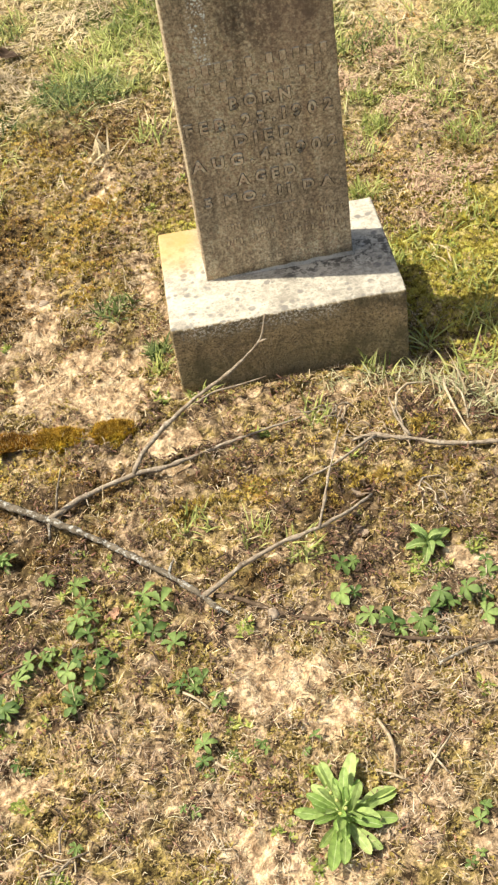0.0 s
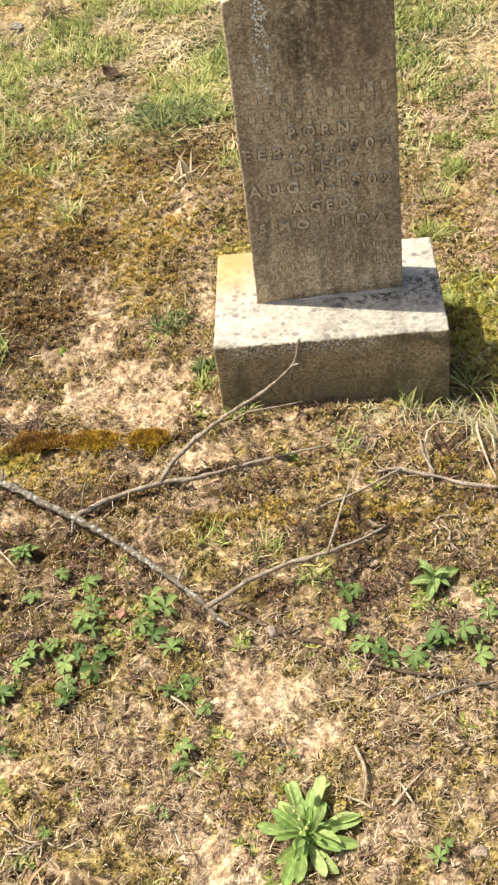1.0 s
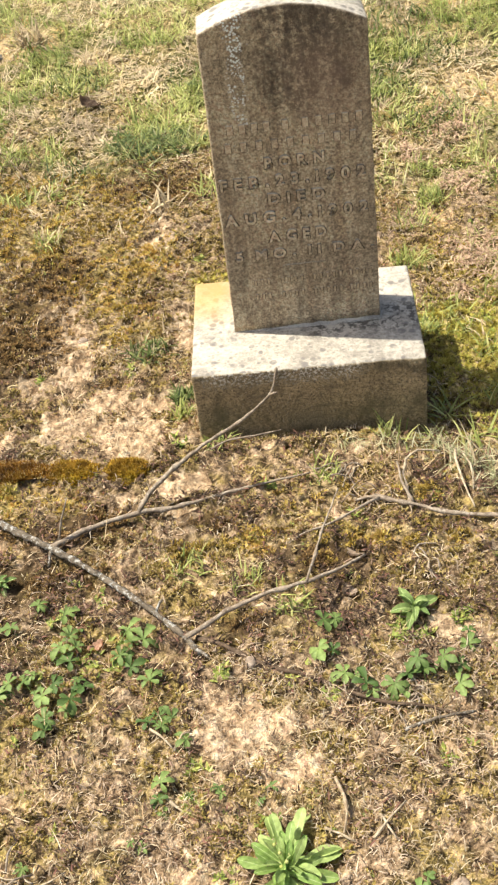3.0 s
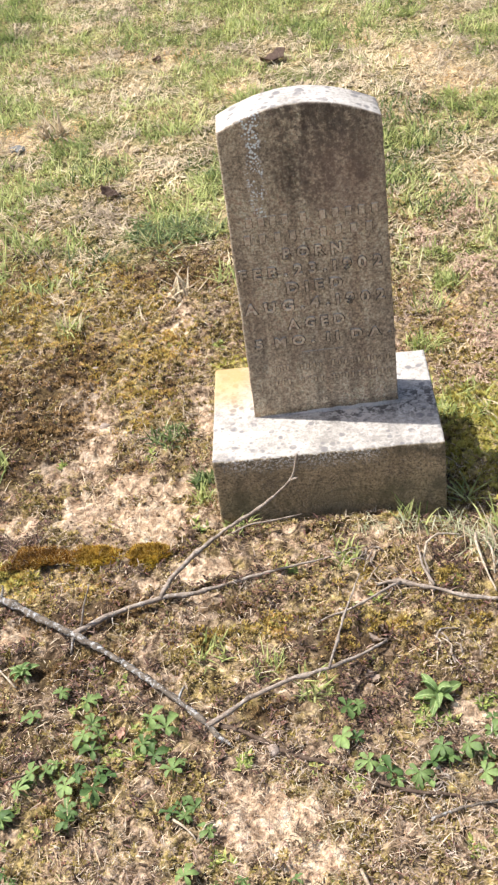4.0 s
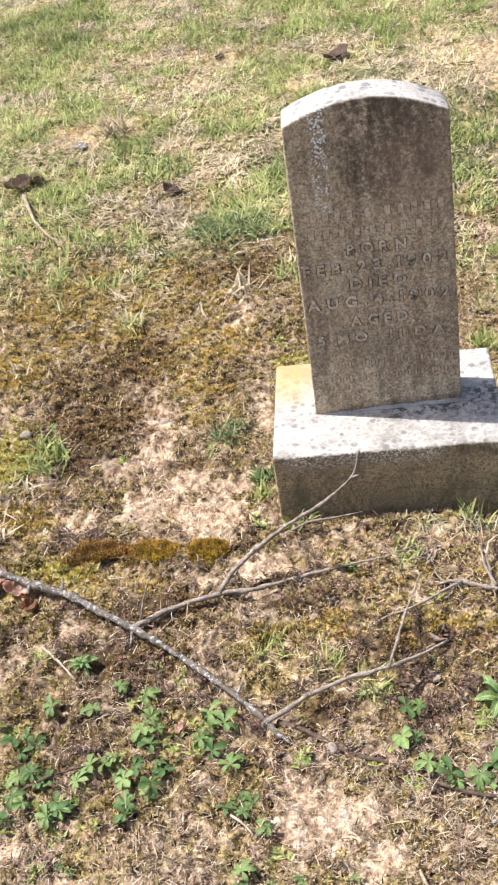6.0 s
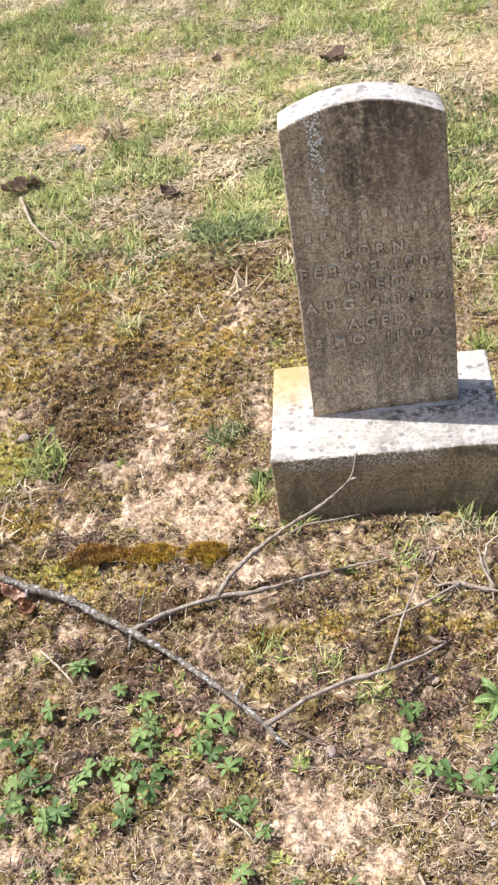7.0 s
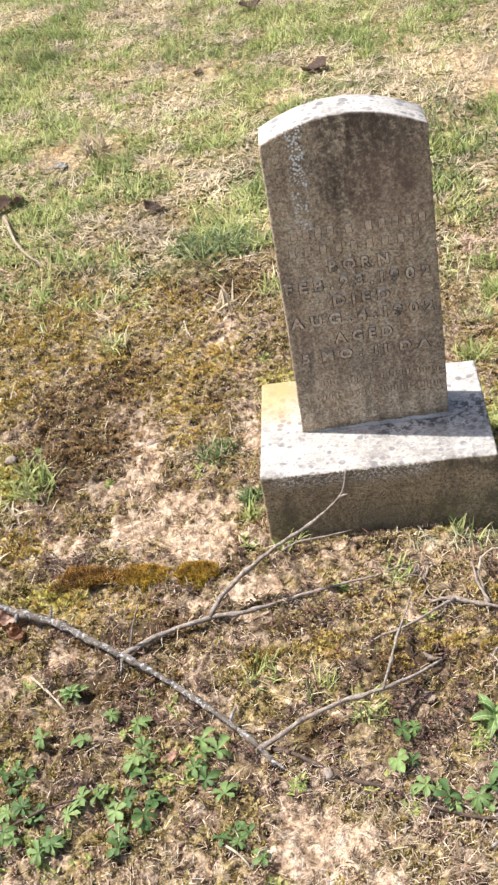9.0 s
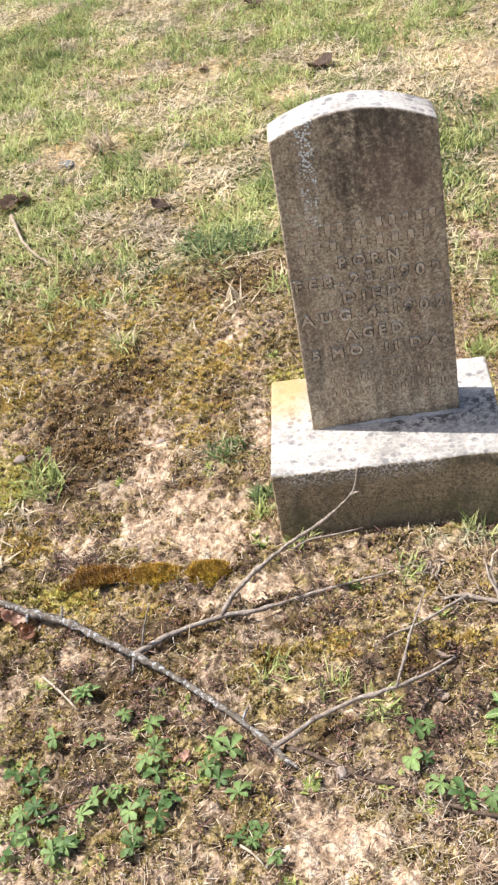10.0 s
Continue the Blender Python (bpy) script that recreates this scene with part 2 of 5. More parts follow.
def plinth_material():
    m, nt, b, c, top = stone_material("plinth_stone", (0.54, 0.405, 0.225), (0.26, 0.195, 0.11), 0.45, 0.8, 110)
    pits = ramp(nt, noise_of(nt, 120, 4, 0.65), [(0.55, grey(0)), (0.66, grey(1))])
    c = mix(nt, calc(nt, "MULTIPLY", calc(nt, "MULTIPLY", pits, calc(nt, "SUBTRACT", 1.0, top)), 0.5), c, (0.12, 0.1, 0.07))
    # ochre crust on the back corner of the top
    rust = box_mask(nt, (None, 0.2, 0.1), (-0.13, None, None), 0.09, 0.06, 18)
    c = mix(nt, calc(nt, "MULTIPLY", rust, 0.8), c, (0.52, 0.33, 0.11))
    # damp, dark crust just under the front arris
    crust = calc(nt, "MULTIPLY", calc(nt, "SUBTRACT", 1.0, top), box_mask(nt, (None, None, 0.108), (None, None, None), 0.03, 0.06, 24))
    crust = calc(nt, "MULTIPLY", crust, ramp(nt, noise_of(nt, 40, 5, 0.7), [(0.38, grey(0)), (0.6, grey(1))]))
    c = mix(nt, calc(nt, "MULTIPLY", crust, 0.6), c, (0.13, 0.115, 0.07))
    # black specks and pale grains all over the rough sides
    rough = calc(nt, "SUBTRACT", 1.0, top)
    speck = ramp(nt, noise_of(nt, 210, 3, 0.6), [(0.56, grey(0)), (0.61, grey(1))])
    c = mix(nt, calc(nt, "MULTIPLY", calc(nt, "MULTIPLY", speck, rough), 0.7), c, (0.075, 0.062, 0.045))
    speck = ramp(nt, noise_of(nt, 170, 3, 0.6), [(0.34, grey(1)), (0.41, grey(0))])
    c = mix(nt, calc(nt, "MULTIPLY", calc(nt, "MULTIPLY", speck, rough), 0.5), c, (0.60, 0.52, 0.38))
    # pale flecks along the front arris
    fleck = calc(nt, "MULTIPLY", calc(nt, "SUBTRACT", 1.0, top), box_mask(nt, (-0.2, None, 0.112), (0.1, 0.06, None), 0.026, 0.04, 30))
    fleck = calc(nt, "MULTIPLY", fleck, ramp(nt, noise_of(nt, 170, 4, 0.7), [(0.51, grey(0)), (0.55, grey(1))]))
    c = mix(nt, calc(nt, "MULTIPLY", fleck, 0.9), c, (0.84, 0.79, 0.68))
    # black grime spots gathered along the tablet's foot
    foot = calc(nt, "MULTIPLY", top, box_mask(nt, (0.0, 0.095, None), (None, 0.19, None), 0.05, 0.06, 18))
    foot = calc(nt, "MULTIPLY", foot, ramp(nt, noise_of(nt, 75, 4, 0.65), [(0.50, grey(0)), (0.56, grey(1))]))
    c = mix(nt, calc(nt, "MULTIPLY", foot, 0.85), c, (0.075, 0.066, 0.055))
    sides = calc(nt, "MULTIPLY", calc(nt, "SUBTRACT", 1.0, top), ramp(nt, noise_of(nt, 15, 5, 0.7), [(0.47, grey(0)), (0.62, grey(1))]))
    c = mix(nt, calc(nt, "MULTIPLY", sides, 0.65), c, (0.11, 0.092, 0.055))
    green = box_mask(nt, (None, None, None), (None, None, 0.05), 0.06, 0.05, 18)
    c = mix(nt, calc(nt, "MULTIPLY", green, 0.35), c, (0.13, 0.12, 0.05))
    paint(nt, b, c)
    return m


def bark_material(name, a, b2, pale):
    m, nt, b = material(name, 0.9, 0.15)
    mid = noise_of(nt, 70, 5, 0.7)
    c = ramp(nt, mid, [(0.32, a), (0.65, b2)])
    c = mix(nt, calc(nt, "MULTIPLY", ramp(nt, noise_of(nt, 110, 5, 0.75), [(0.52, grey(0)), (0.60, grey(1))]), 0.7), c, pale)
    paint(nt, b, c)
    bump(nt, b, noise_of(nt, 190, 4), 0.002, 0.8)
    return m


def leaf_material(name, low, high, rough=0.55, vein=None):
    m, nt, b = material(name, rough, 0.4)
    info = nt.nodes.new("ShaderNodeObjectInfo")
    c = mix(nt, info.outputs["Random"], low, high)
    c = mix(nt, 0.5, c, ramp(nt, noise_of(nt, 120, 4), [(0.3, grey(0.25)), (0.7, grey(0.75))]), "OVERLAY")
    paint(nt, b, c)
    bump(nt, b, noise_of(nt, 240, 3), 0.001, 0.6)
    t = nt.nodes.new("ShaderNodeBsdfTranslucent")
    nt.links.new(c, t.inputs["Color"])
    s = nt.nodes.new("ShaderNodeMixShader")
    s.inputs[0].default_value = 0.3
    nt.links.new(b.outputs[0], s.inputs[1])
    nt.links.new(t.outputs[0], s.inputs[2])
    nt.links.new(s.outputs[0], nt.nodes["Material Output"].inputs["Surface"])
    return m


SOIL = soil_material()
TABLET = tablet_material()
PLINTH = plinth_material()
MORTAR = stone_material("mortar_stone", (0.56, 0.51, 0.43), (0.33, 0.29, 0.235), 0.2)[0]
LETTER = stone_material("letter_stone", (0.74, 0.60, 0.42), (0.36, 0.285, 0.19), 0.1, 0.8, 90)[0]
# letter edges: lodged dirt and contact shade in one dark colour
DIRT_SHADE = stone_material("letter_dirt_shade", (0.10, 0.08, 0.055), (0.05, 0.04, 0.028), 0.1)[0]
WORN = stone_material("worn_letter_stone", (0.62, 0.49, 0.32), (0.38, 0.295, 0.19), 0.1)[0]
BARK = bark_material("twig_bark", (0.045, 0.036, 0.026), (0.21, 0.172, 0.125), (0.50, 0.50, 0.46))
GREYWOOD = bark_material("grey_wood", (0.14, 0.107, 0.078), (0.37, 0.30, 0.22), (0.46, 0.41, 0.33))
DRYWOOD = bark_material("dry_wood", (0.2, 0.14, 0.085), (0.42, 0.33, 0.22), (0.5, 0.42, 0.3))
PALESTALK = bark_material("pale_stalk", (0.28, 0.215, 0.14), (0.50, 0.41, 0.28), (0.62, 0.54, 0.40))
DARKWOOD = bark_material("dark_wood", (0.045, 0.03, 0.02), (0.13, 0.09, 0.06), (0.2, 0.15, 0.1))
PALMATE = leaf_material("palmate_leaf", (0.075, 0.14, 0.032), (0.25, 0.345, 0.10), 0.6)
ROSETTE = leaf_material("rosette_leaf", (0.20, 0.32, 0.07), (0.42, 0.52, 0.18), 0.65)
MIDRIB = leaf_material("leaf_midrib", (0.36, 0.48, 0.18), (0.48, 0.58, 0.26))
SPEAR = leaf_material("spear_leaf", (0.13, 0.22, 0.055), (0.28, 0.37, 0.12), 0.7)
DEADLEAF = leaf_material("dead_leaf", (0.085, 0.055, 0.038), (0.21, 0.14, 0.095), 0.8)
PALELEAF = leaf_material("pale_leaf", (0.34, 0.26, 0.19), (0.48, 0.38, 0.28), 0.8)
TANLEAF = leaf_material("tan_leaf", (0.17, 0.115, 0.08), (0.29, 0.205, 0.145), 0.8)
SLATE = bark_material("blue_grey_stone", (0.12, 0.12, 0.105), (0.21, 0.21, 0.185), (0.3, 0.3, 0.265))
RUSTLEAF = leaf_material("rust_leaf", (0.46, 0.27, 0.17), (0.62, 0.42, 0.31), 0.8)
PEBBLE = bark_material("pebble_stone", (0.22, 0.17, 0.125), (0.38, 0.3, 0.225), (0.46, 0.39, 0.31))
TREEBARK = bark_material("tree_bark", (0.07, 0.055, 0.04), (0.2, 0.165, 0.125), (0.3, 0.28, 0.25))
PETAL = leaf_material("petal", (0.55, 0.58, 0.16), (0.68, 0.68, 0.28))
MOSSM = island_material("moss", [(0.0, (0.07, 0.046, 0.02)), (0.2, (0.20, 0.145, 0.05)), (0.42, (0.40, 0.315, 0.09)), (0.6, (0.53, 0.42, 0.18)), (0.76, (0.58, 0.44, 0.28)), (0.88, (0.30, 0.14, 0.09)), (1.0, (0.29, 0.38, 0.105))], 0.9, 0.25, 0.0, 0.85)
VIVIDMOSS = island_material("vivid_moss", [(0.0, (0.17, 0.14, 0.03)), (0.35, (0.41, 0.355, 0.075)), (0.7, (0.62, 0.54, 0.14)), (1.0, (0.37, 0.48, 0.11))], 0.9, 0.32, 0.0, 0.6)
OLIVEMOSS = island_material("olive_moss", [(0.0, (0.085, 0.054, 0.016)), (0.2, (0.24, 0.165, 0.04)), (0.45, (0.45, 0.335, 0.075)), (0.66, (0.62, 0.47, 0.135)), (0.82, (0.56, 0.335, 0.12)), (1.0, (0.30, 0.37, 0.085))], 0.9, 0.27, 0.0, 0.8)
OCHREMOSS = island_material("ochre_moss", [(0.0, (0.12, 0.06, 0.008)), (0.4, (0.28, 0.165, 0.016)), (0.8, (0.50, 0.345, 0.045)), (1.0, (0.62, 0.50, 0.14))], 0.9, 0.3, 0.8)
DULLMOSS = island_material("dull_moss", [(0.0, (0.055, 0.032, 0.014)), (0.35, (0.18, 0.112, 0.044)), (0.7, (0.345, 0.222, 0.086)), (1.0, (0.50, 0.345, 0.15))], 0.9, 0.2, 0.0, 0.8)
THATCH = island_material("thatch", [(0.0, (0.22, 0.14, 0.08)), (0.35, (0.44, 0.31, 0.18)), (0.7, (0.62, 0.48, 0.29)), (1.0, (0.76, 0.65, 0.46))], 0.85, 0.2)
GRASS = island_material("grass", [(0.0, (0.10, 0.145, 0.042)), (0.28, (0.24, 0.29, 0.085)), (0.52, (0.425, 0.46, 0.15)), (0.76, (0.60, 0.59, 0.25)), (1.0, (0.82, 0.76, 0.47))], 0.6, 0.34, 0.3, 0.6, ((0.80, 0.84, 0.74), (1.0, 1.0, 0.92), (1.0, 0.97, 0.76)))
STRAW = island_material("straw", [(0.0, (0.20, 0.155, 0.11)), (0.3, (0.40, 0.32, 0.21)), (0.55, (0.60, 0.50, 0.33)), (0.8, (0.74, 0.60, 0.36)), (1.0, (0.86, 0.80, 0.60))], 0.85, 0.2, 0.3, 0.6, ((0.85, 0.80, 0.74), (1.0, 0.98, 0.9), (1.0, 0.92, 0.7)))
LITTER = island_material("litter", [(0.0, (0.15, 0.11, 0.075)), (0.25, (0.34, 0.265, 0.175)), (0.5, (0.48, 0.385, 0.26)), (0.75, (0.46, 0.37, 0.29)), (1.0, (0.64, 0.55, 0.41))], 0.85, 0.25, 0.4)
SPROUT = island_material("sprout", [(0.0, (0.14, 0.19, 0.04)), (0.4, (0.28, 0.34, 0.08)), (0.8, (0.44, 0.48, 0.13)), (0.95, (0.55, 0.54, 0.16)), (1.0, (0.38, 0.14, 0.10))], 0.6, 0.3)
DARKGRASS = island_material("dark_grass", [(0.0, (0.045, 0.075, 0.025)), (0.5, (0.15, 0.20, 0.06)), (0.85, (0.30, 0.34, 0.13)), (1.0, (0.55, 0.52, 0.32))], 0.6, 0.35)
RUSTMOSS = island_material("rust_moss", [(0.0, (0.07, 0.028, 0.006)), (0.5, (0.20, 0.095, 0.015)), (0.85, (0.40, 0.25, 0.04)), (1.0, (0.58, 0.48, 0.28))], 0.9, 0.25, 0.8)
PALEGRASS = island_material("pale_grass", [(0.0, (0.26, 0.27, 0.13)), (0.5, (0.50, 0.50, 0.28)), (1.0, (0.76, 0.72, 0.50))], 0.7, 0.4)
GRAVEL = island_material("gravel", [(0.0, (0.3, 0.22, 0.14)), (0.5, (0.5, 0.38, 0.25)), (1.0, (0.66, 0.55, 0.4))], 0.95, 0.0)
OCHRELITTER = island_material("ochre_litter", [(0.0, (0.36, 0.20, 0.06)), (0.5, (0.66, 0.40, 0.14)), (1.0, (0.84, 0.62, 0.32))], 0.85, 0.3)
DARKLITTER = island_material("dark_litter", [(0.0, (0.03, 0.02, 0.013)), (0.45, (0.075, 0.047, 0.031)), (0.75, (0.155, 0.095, 0.06)), (0.93, (0.22, 0.105, 0.078)), (1.0, (0.34, 0.24, 0.17))], 0.85, 0.1)
PINKLITTER = island_material("pink_litter", [(0.0, (0.24, 0.15, 0.10)), (0.4, (0.50, 0.34, 0.22)), (0.8, (0.66, 0.49, 0.35)), (1.0, (0.40, 0.40, 0.14))], 0.85, 0.2)



# ---- building helpers ----
def part(name, bm, mat, parent=None, label="", smooth=False):
    me = bpy.data.meshes.new(name)
    bm.to_mesh(me)
    bm.free()
    return put(name, me, mat, parent, label, smooth)


def put(name, me, mat, parent=None, label="", smooth=False):
    if mat and not me.materials:
        me.materials.append(mat)
    if smooth:
        me.polygons.foreach_set("use_smooth", [True] * len(me.polygons))
    ob = new(name, me)
    ob.parent = parent
    return tagged(ob, label)


def thing(name, at, label, category, group="", kind="", rz=0.0):
    ob = new(name)
    ob.empty_display_size = 0.05
    ob.matrix_basis = pose(*at, 0, 0, rz)
    return tagged(ob, label, category, group, kind)


def fbm(x, y, scale, seed, octaves=4, gain=0.5):
    """Smooth value noise in -1..1 for whole arrays."""
    out, amp, total = np.zeros_like(x), 1.0, 0.0
    for o in range(octaves):
        table = np.random.RandomState(seed + o).uniform(-1, 1, (256, 256))
        u, v = x * scale, y * scale
        i, j = np.floor(u).astype(int), np.floor(v).astype(int)
        f, g = u - i, v - j
        f, g = f * f * (3 - 2 * f), g * g * (3 - 2 * g)
        i0, j0, i1, j1 = i % 256, j % 256, (i + 1) % 256, (j + 1) % 256
        out += amp * (table[i0, j0] * (1 - f) * (1 - g) + table[i1, j0] * f * (1 - g) + table[i0, j1] * (1 - f) * g + table[i1, j1] * f * g)
        total += amp
        amp *= gain
        scale *= 2.0
    return out / total


# bare sandy patches, (x, y, half width, half depth)
BARE = [(-0.144, -0.70, 0.085, 0.06), (-0.075, -0.775, 0.05, 0.035), (-0.09, -0.70, 0.05, 0.03),
        (-0.375, 0.03, 0.13, 0.075), (-0.50, 0.06, 0.06, 0.05), (-0.31, 0.10, 0.05, 0.05), (-0.43, 0.13, 0.06, 0.05), (-0.497, 0.25, 0.058, 0.09), (-0.53, 0.38, 0.035, 0.06), (-0.555, 0.49, 0.042, 0.085), (-0.60, 0.20, 0.035, 0.05), (-0.665, 0.035, 0.05, 0.03), (-0.735, 0.0, 0.04, 0.02),
        (-0.374, 0.735, 0.06, 0.05), (-0.34, 0.84, 0.03, 0.04), (-0.30, 0.60, 0.03, 0.04), (-0.27, 0.35, 0.025, 0.05), (-0.27, -0.145, 0.065, 0.034), (-0.25, -0.22, 0.03, 0.02), (-0.35, 0.10, 0.06, 0.03),
        (-0.215, -0.945, 0.038, 0.058), (-0.14, -1.015, 0.09, 0.03), (0.20, -0.53, 0.045, 0.03), (-0.64, -0.73, 0.05, 0.03), (-0.60, -0.27, 0.04, 0.02),
        (0.07, -0.075, 0.045, 0.022), (-0.075, -0.46, 0.04, 0.016), (-0.77, -0.37, 0.03, 0.03), (-0.36, -0.17, 0.02, 0.015), (-0.56, -0.80, 0.06, 0.025)]
# thick yellow-green moss
VIVID = [(0.42, 0.24, 0.19, 0.22), (0.52, 0.5, 0.12, 0.1), (-0.16, 0.5, 0.08, 0.08), (-0.66, -0.12, 0.08, 0.03), (-0.85, 0.24, 0.06, 0.11)]
# olive moss over brown
OLIVE = [(-0.72, 0.86, 0.30, 0.17), (-0.44, 0.66, 0.12, 0.10), (-0.42, 0.50, 0.07, 0.07), (-0.40, 0.38, 0.06, 0.06), (0.06, -0.33, 0.06, 0.035), (-0.60, -0.15, 0.14, 0.045), (0.19, -0.33, 0.06, 0.03), (-0.9, 0.62, 0.1, 0.12),
         (-0.68, 1.05, 0.16, 0.07), (-0.12, -0.31, 0.05, 0.03), (0.20, -0.21, 0.06, 0.03), (-0.25, -0.32, 0.05, 0.03), (0.0, -0.20, 0.06, 0.03), (0.36, 0.62, 0.05, 0.08), (-0.82, 0.02, 0.12, 0.06)]
LUSH = VIVID + OLIVE
# pale dead-grass and sandy spots in the lawn
STRAWY = [(-0.78, 2.9, 0.2, 0.12), (0.5, 2.5, 0.13, 0.1), (0.3, 2.75, 0.08, 0.06), (-0.62, 1.95, 0.07, 0.05), (-0.2, 2.35, 0.07, 0.06), (-0.93, 2.16, 0.16, 0.13), (-0.5, 2.83, 0.14, 0.12), (0.60, 2.2, 0.12, 0.12),
          (0.36, 0.80, 0.05, 0.05), (0.52, 1.45, 0.12, 0.12)]
# thin ground under pinkish crumbs
PINKISH = [(0.415, 0.62, 0.07, 0.07), (0.40, 0.48, 0.07, 0.05), (0.46, 1.28, 0.06, 0.10), (0.45, 0.97, 0.06, 0.07), (0.53, 0.62, 0.05, 0.05), (0.37, 1.12, 0.05, 0.06)]
# dull, dried-up moss
DULL = [(-0.67, 0.42, 0.115, 0.22), (-0.68, 0.26, 0.06, 0.08), (-0.60, 0.60, 0.09, 0.10), (-0.76, 0.55, 0.06, 0.08), (-0.36, 1.03, 0.13, 0.08), (-0.355, 0.475, 0.035, 0.035), (-0.44, 0.20, 0.05, 0.022), 
        (0.02, -0.37, 0.09, 0.04), (-0.50, -0.36, 0.10, 0.04), (-0.44, -0.24, 0.12, 0.035), (-0.20, -0.25, 0.06, 0.025), (-0.14, -0.50, 0.05, 0.025), (0.10, -0.235, 0.05, 0.02)]
# moss cushions, (x, y, half width, half depth, height)
CUSHIONS = [(-0.583, -0.082, 0.062, 0.026, 0.008), (-0.474, -0.088, 0.052, 0.030, 0.015), (-0.364, -0.094, 0.042, 0.028, 0.015)]


def patches(x, y, spots, ragged=0.5, seed=40):
    r = fbm(x, y, 22.0, seed, 3) * ragged
    out = np.zeros_like(x)
    for cx, cy, rx, ry in spots:
        d = np.sqrt(((x - cx) / rx) ** 2 + ((y - cy) / ry) ** 2) + r
        out = np.maximum(out, np.clip(1.5 - d, 0.0, 1.0))
    return out


def lawn_at(x, y):
    """0 on the mossy soil round the stone, 1 on the grass behind it."""
    edge = y - (1.12 - 0.35 * np.clip(x - 0.15, 0.0, 0.5)) + 0.35 * fbm(x, y, 3.0, 70, 3)
    out = np.maximum(np.maximum(np.abs(x + 0.2) - 1.15, -1.55 - y), 0.0) + 0.3 * fbm(x, y, 2.5, 71, 3) - 0.25
    return np.maximum(np.clip(edge / 0.45 + 0.4, 0.0, 1.0), np.clip(out / 0.5, 0.0, 1.0))


def dark_soil_shade_at(x, y):
    """How much dark soil and painted gap shade there is: most in the mossy strip before the stone, little on the pale
    trodden soil nearer by.
    """
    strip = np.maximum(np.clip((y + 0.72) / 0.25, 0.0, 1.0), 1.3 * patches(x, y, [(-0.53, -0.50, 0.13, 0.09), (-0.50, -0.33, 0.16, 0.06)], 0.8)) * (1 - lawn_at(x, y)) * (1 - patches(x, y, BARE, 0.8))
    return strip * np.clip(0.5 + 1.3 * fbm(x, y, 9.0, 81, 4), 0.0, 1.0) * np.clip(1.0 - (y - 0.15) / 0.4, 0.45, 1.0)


def height_at(x, y):
    near = np.exp(-((x + 0.2) ** 2 + (y - 0.8) ** 2) / 30.0)
    h = 0.012 * fbm(x, y, 2.2, 5, 3) + near * (0.007 * fbm(x, y, 14.0, 11, 3) + 0.013 * fbm(x, y, 58.0, 23, 2, 0.55))
    h = h - 0.006 * patches(x, y, BARE)
    # flat where the plinth stands
    k = np.clip((np.maximum(np.abs(x) - 0.235, np.maximum(y - 0.33, -y))) / 0.05, 0.0, 1.0)
    # the soil falls away along the plinth's right-hand end
    a, b = np.clip((x - 0.08) / 0.18, 0.0, 1.0), np.clip((y + 0.17) / 0.15, 0.0, 1.0)
    fall = 0.042 * a * a * (3 - 2 * a) * b * b * (3 - 2 * b) * np.clip((2.2 - y) / 1.2, 0.0, 1.0)
    gap = 0.020 * np.exp(-((y + 0.007) / 0.019) ** 2) * np.clip((0.25 - np.abs(x)) / 0.03, 0.0, 1.0)
    return h * (0.25 + 0.75 * k) - 0.002 - fall - gap


def axis(lo, hi, step, reach):
    fine = list(np.arange(lo, hi + 1e-6, step))
    down, up, s = [], [], step
    while (up[-1] if up else hi) < reach:
        s *= 1.35
        up.append((up[-1] if up else hi) + s)
        down.append((down[-1] if down else lo) - s)
    return np.array(down[::-1] + fine + up)


def build_ground():
    xs, ys = axis(-1.2, 0.75, 0.0058, 1500.0), axis(-1.2, 1.9, 0.0062, 1500.0)
    x, y = [a.ravel() for a in np.meshgrid(xs, ys)]
    z = height_at(x, y)
    nx, ny = len(xs), len(ys)
    i, j = [a.ravel() for a in np.meshgrid(np.arange(nx - 1), np.arange(ny - 1))]
    a = j * nx + i
    faces = np.stack([a, a + 1, a + nx + 1, a + nx], 1)
    me = grid_mesh("ground", np.stack([x, y, z], 1), faces)
    for name, values in (("bare", patches(x, y, BARE, 0.8)), ("dull", patches(x, y, DULL, 0.7)), ("lawn", lawn_at(x, y)), ("strawy", patches(x, y, STRAWY)), ("dark_soil_shade", dark_soil_shade_at(x, y)), ("vivid", patches(x, y, VIVID) + 0.3 * patches(x, y, OLIVE))):
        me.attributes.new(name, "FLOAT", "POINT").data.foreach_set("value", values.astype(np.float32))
    ob = put("ground", me, SOIL, smooth=True)
    return tagged(ob, "uneven sandy soil with moss, thatch and thin lawn", "ground", kind="structure")


def grid_mesh(name, verts, faces):
    me = bpy.data.meshes.new(name)
    me.from_pydata(verts.tolist(), [], faces.tolist())
    me.update()
    return me


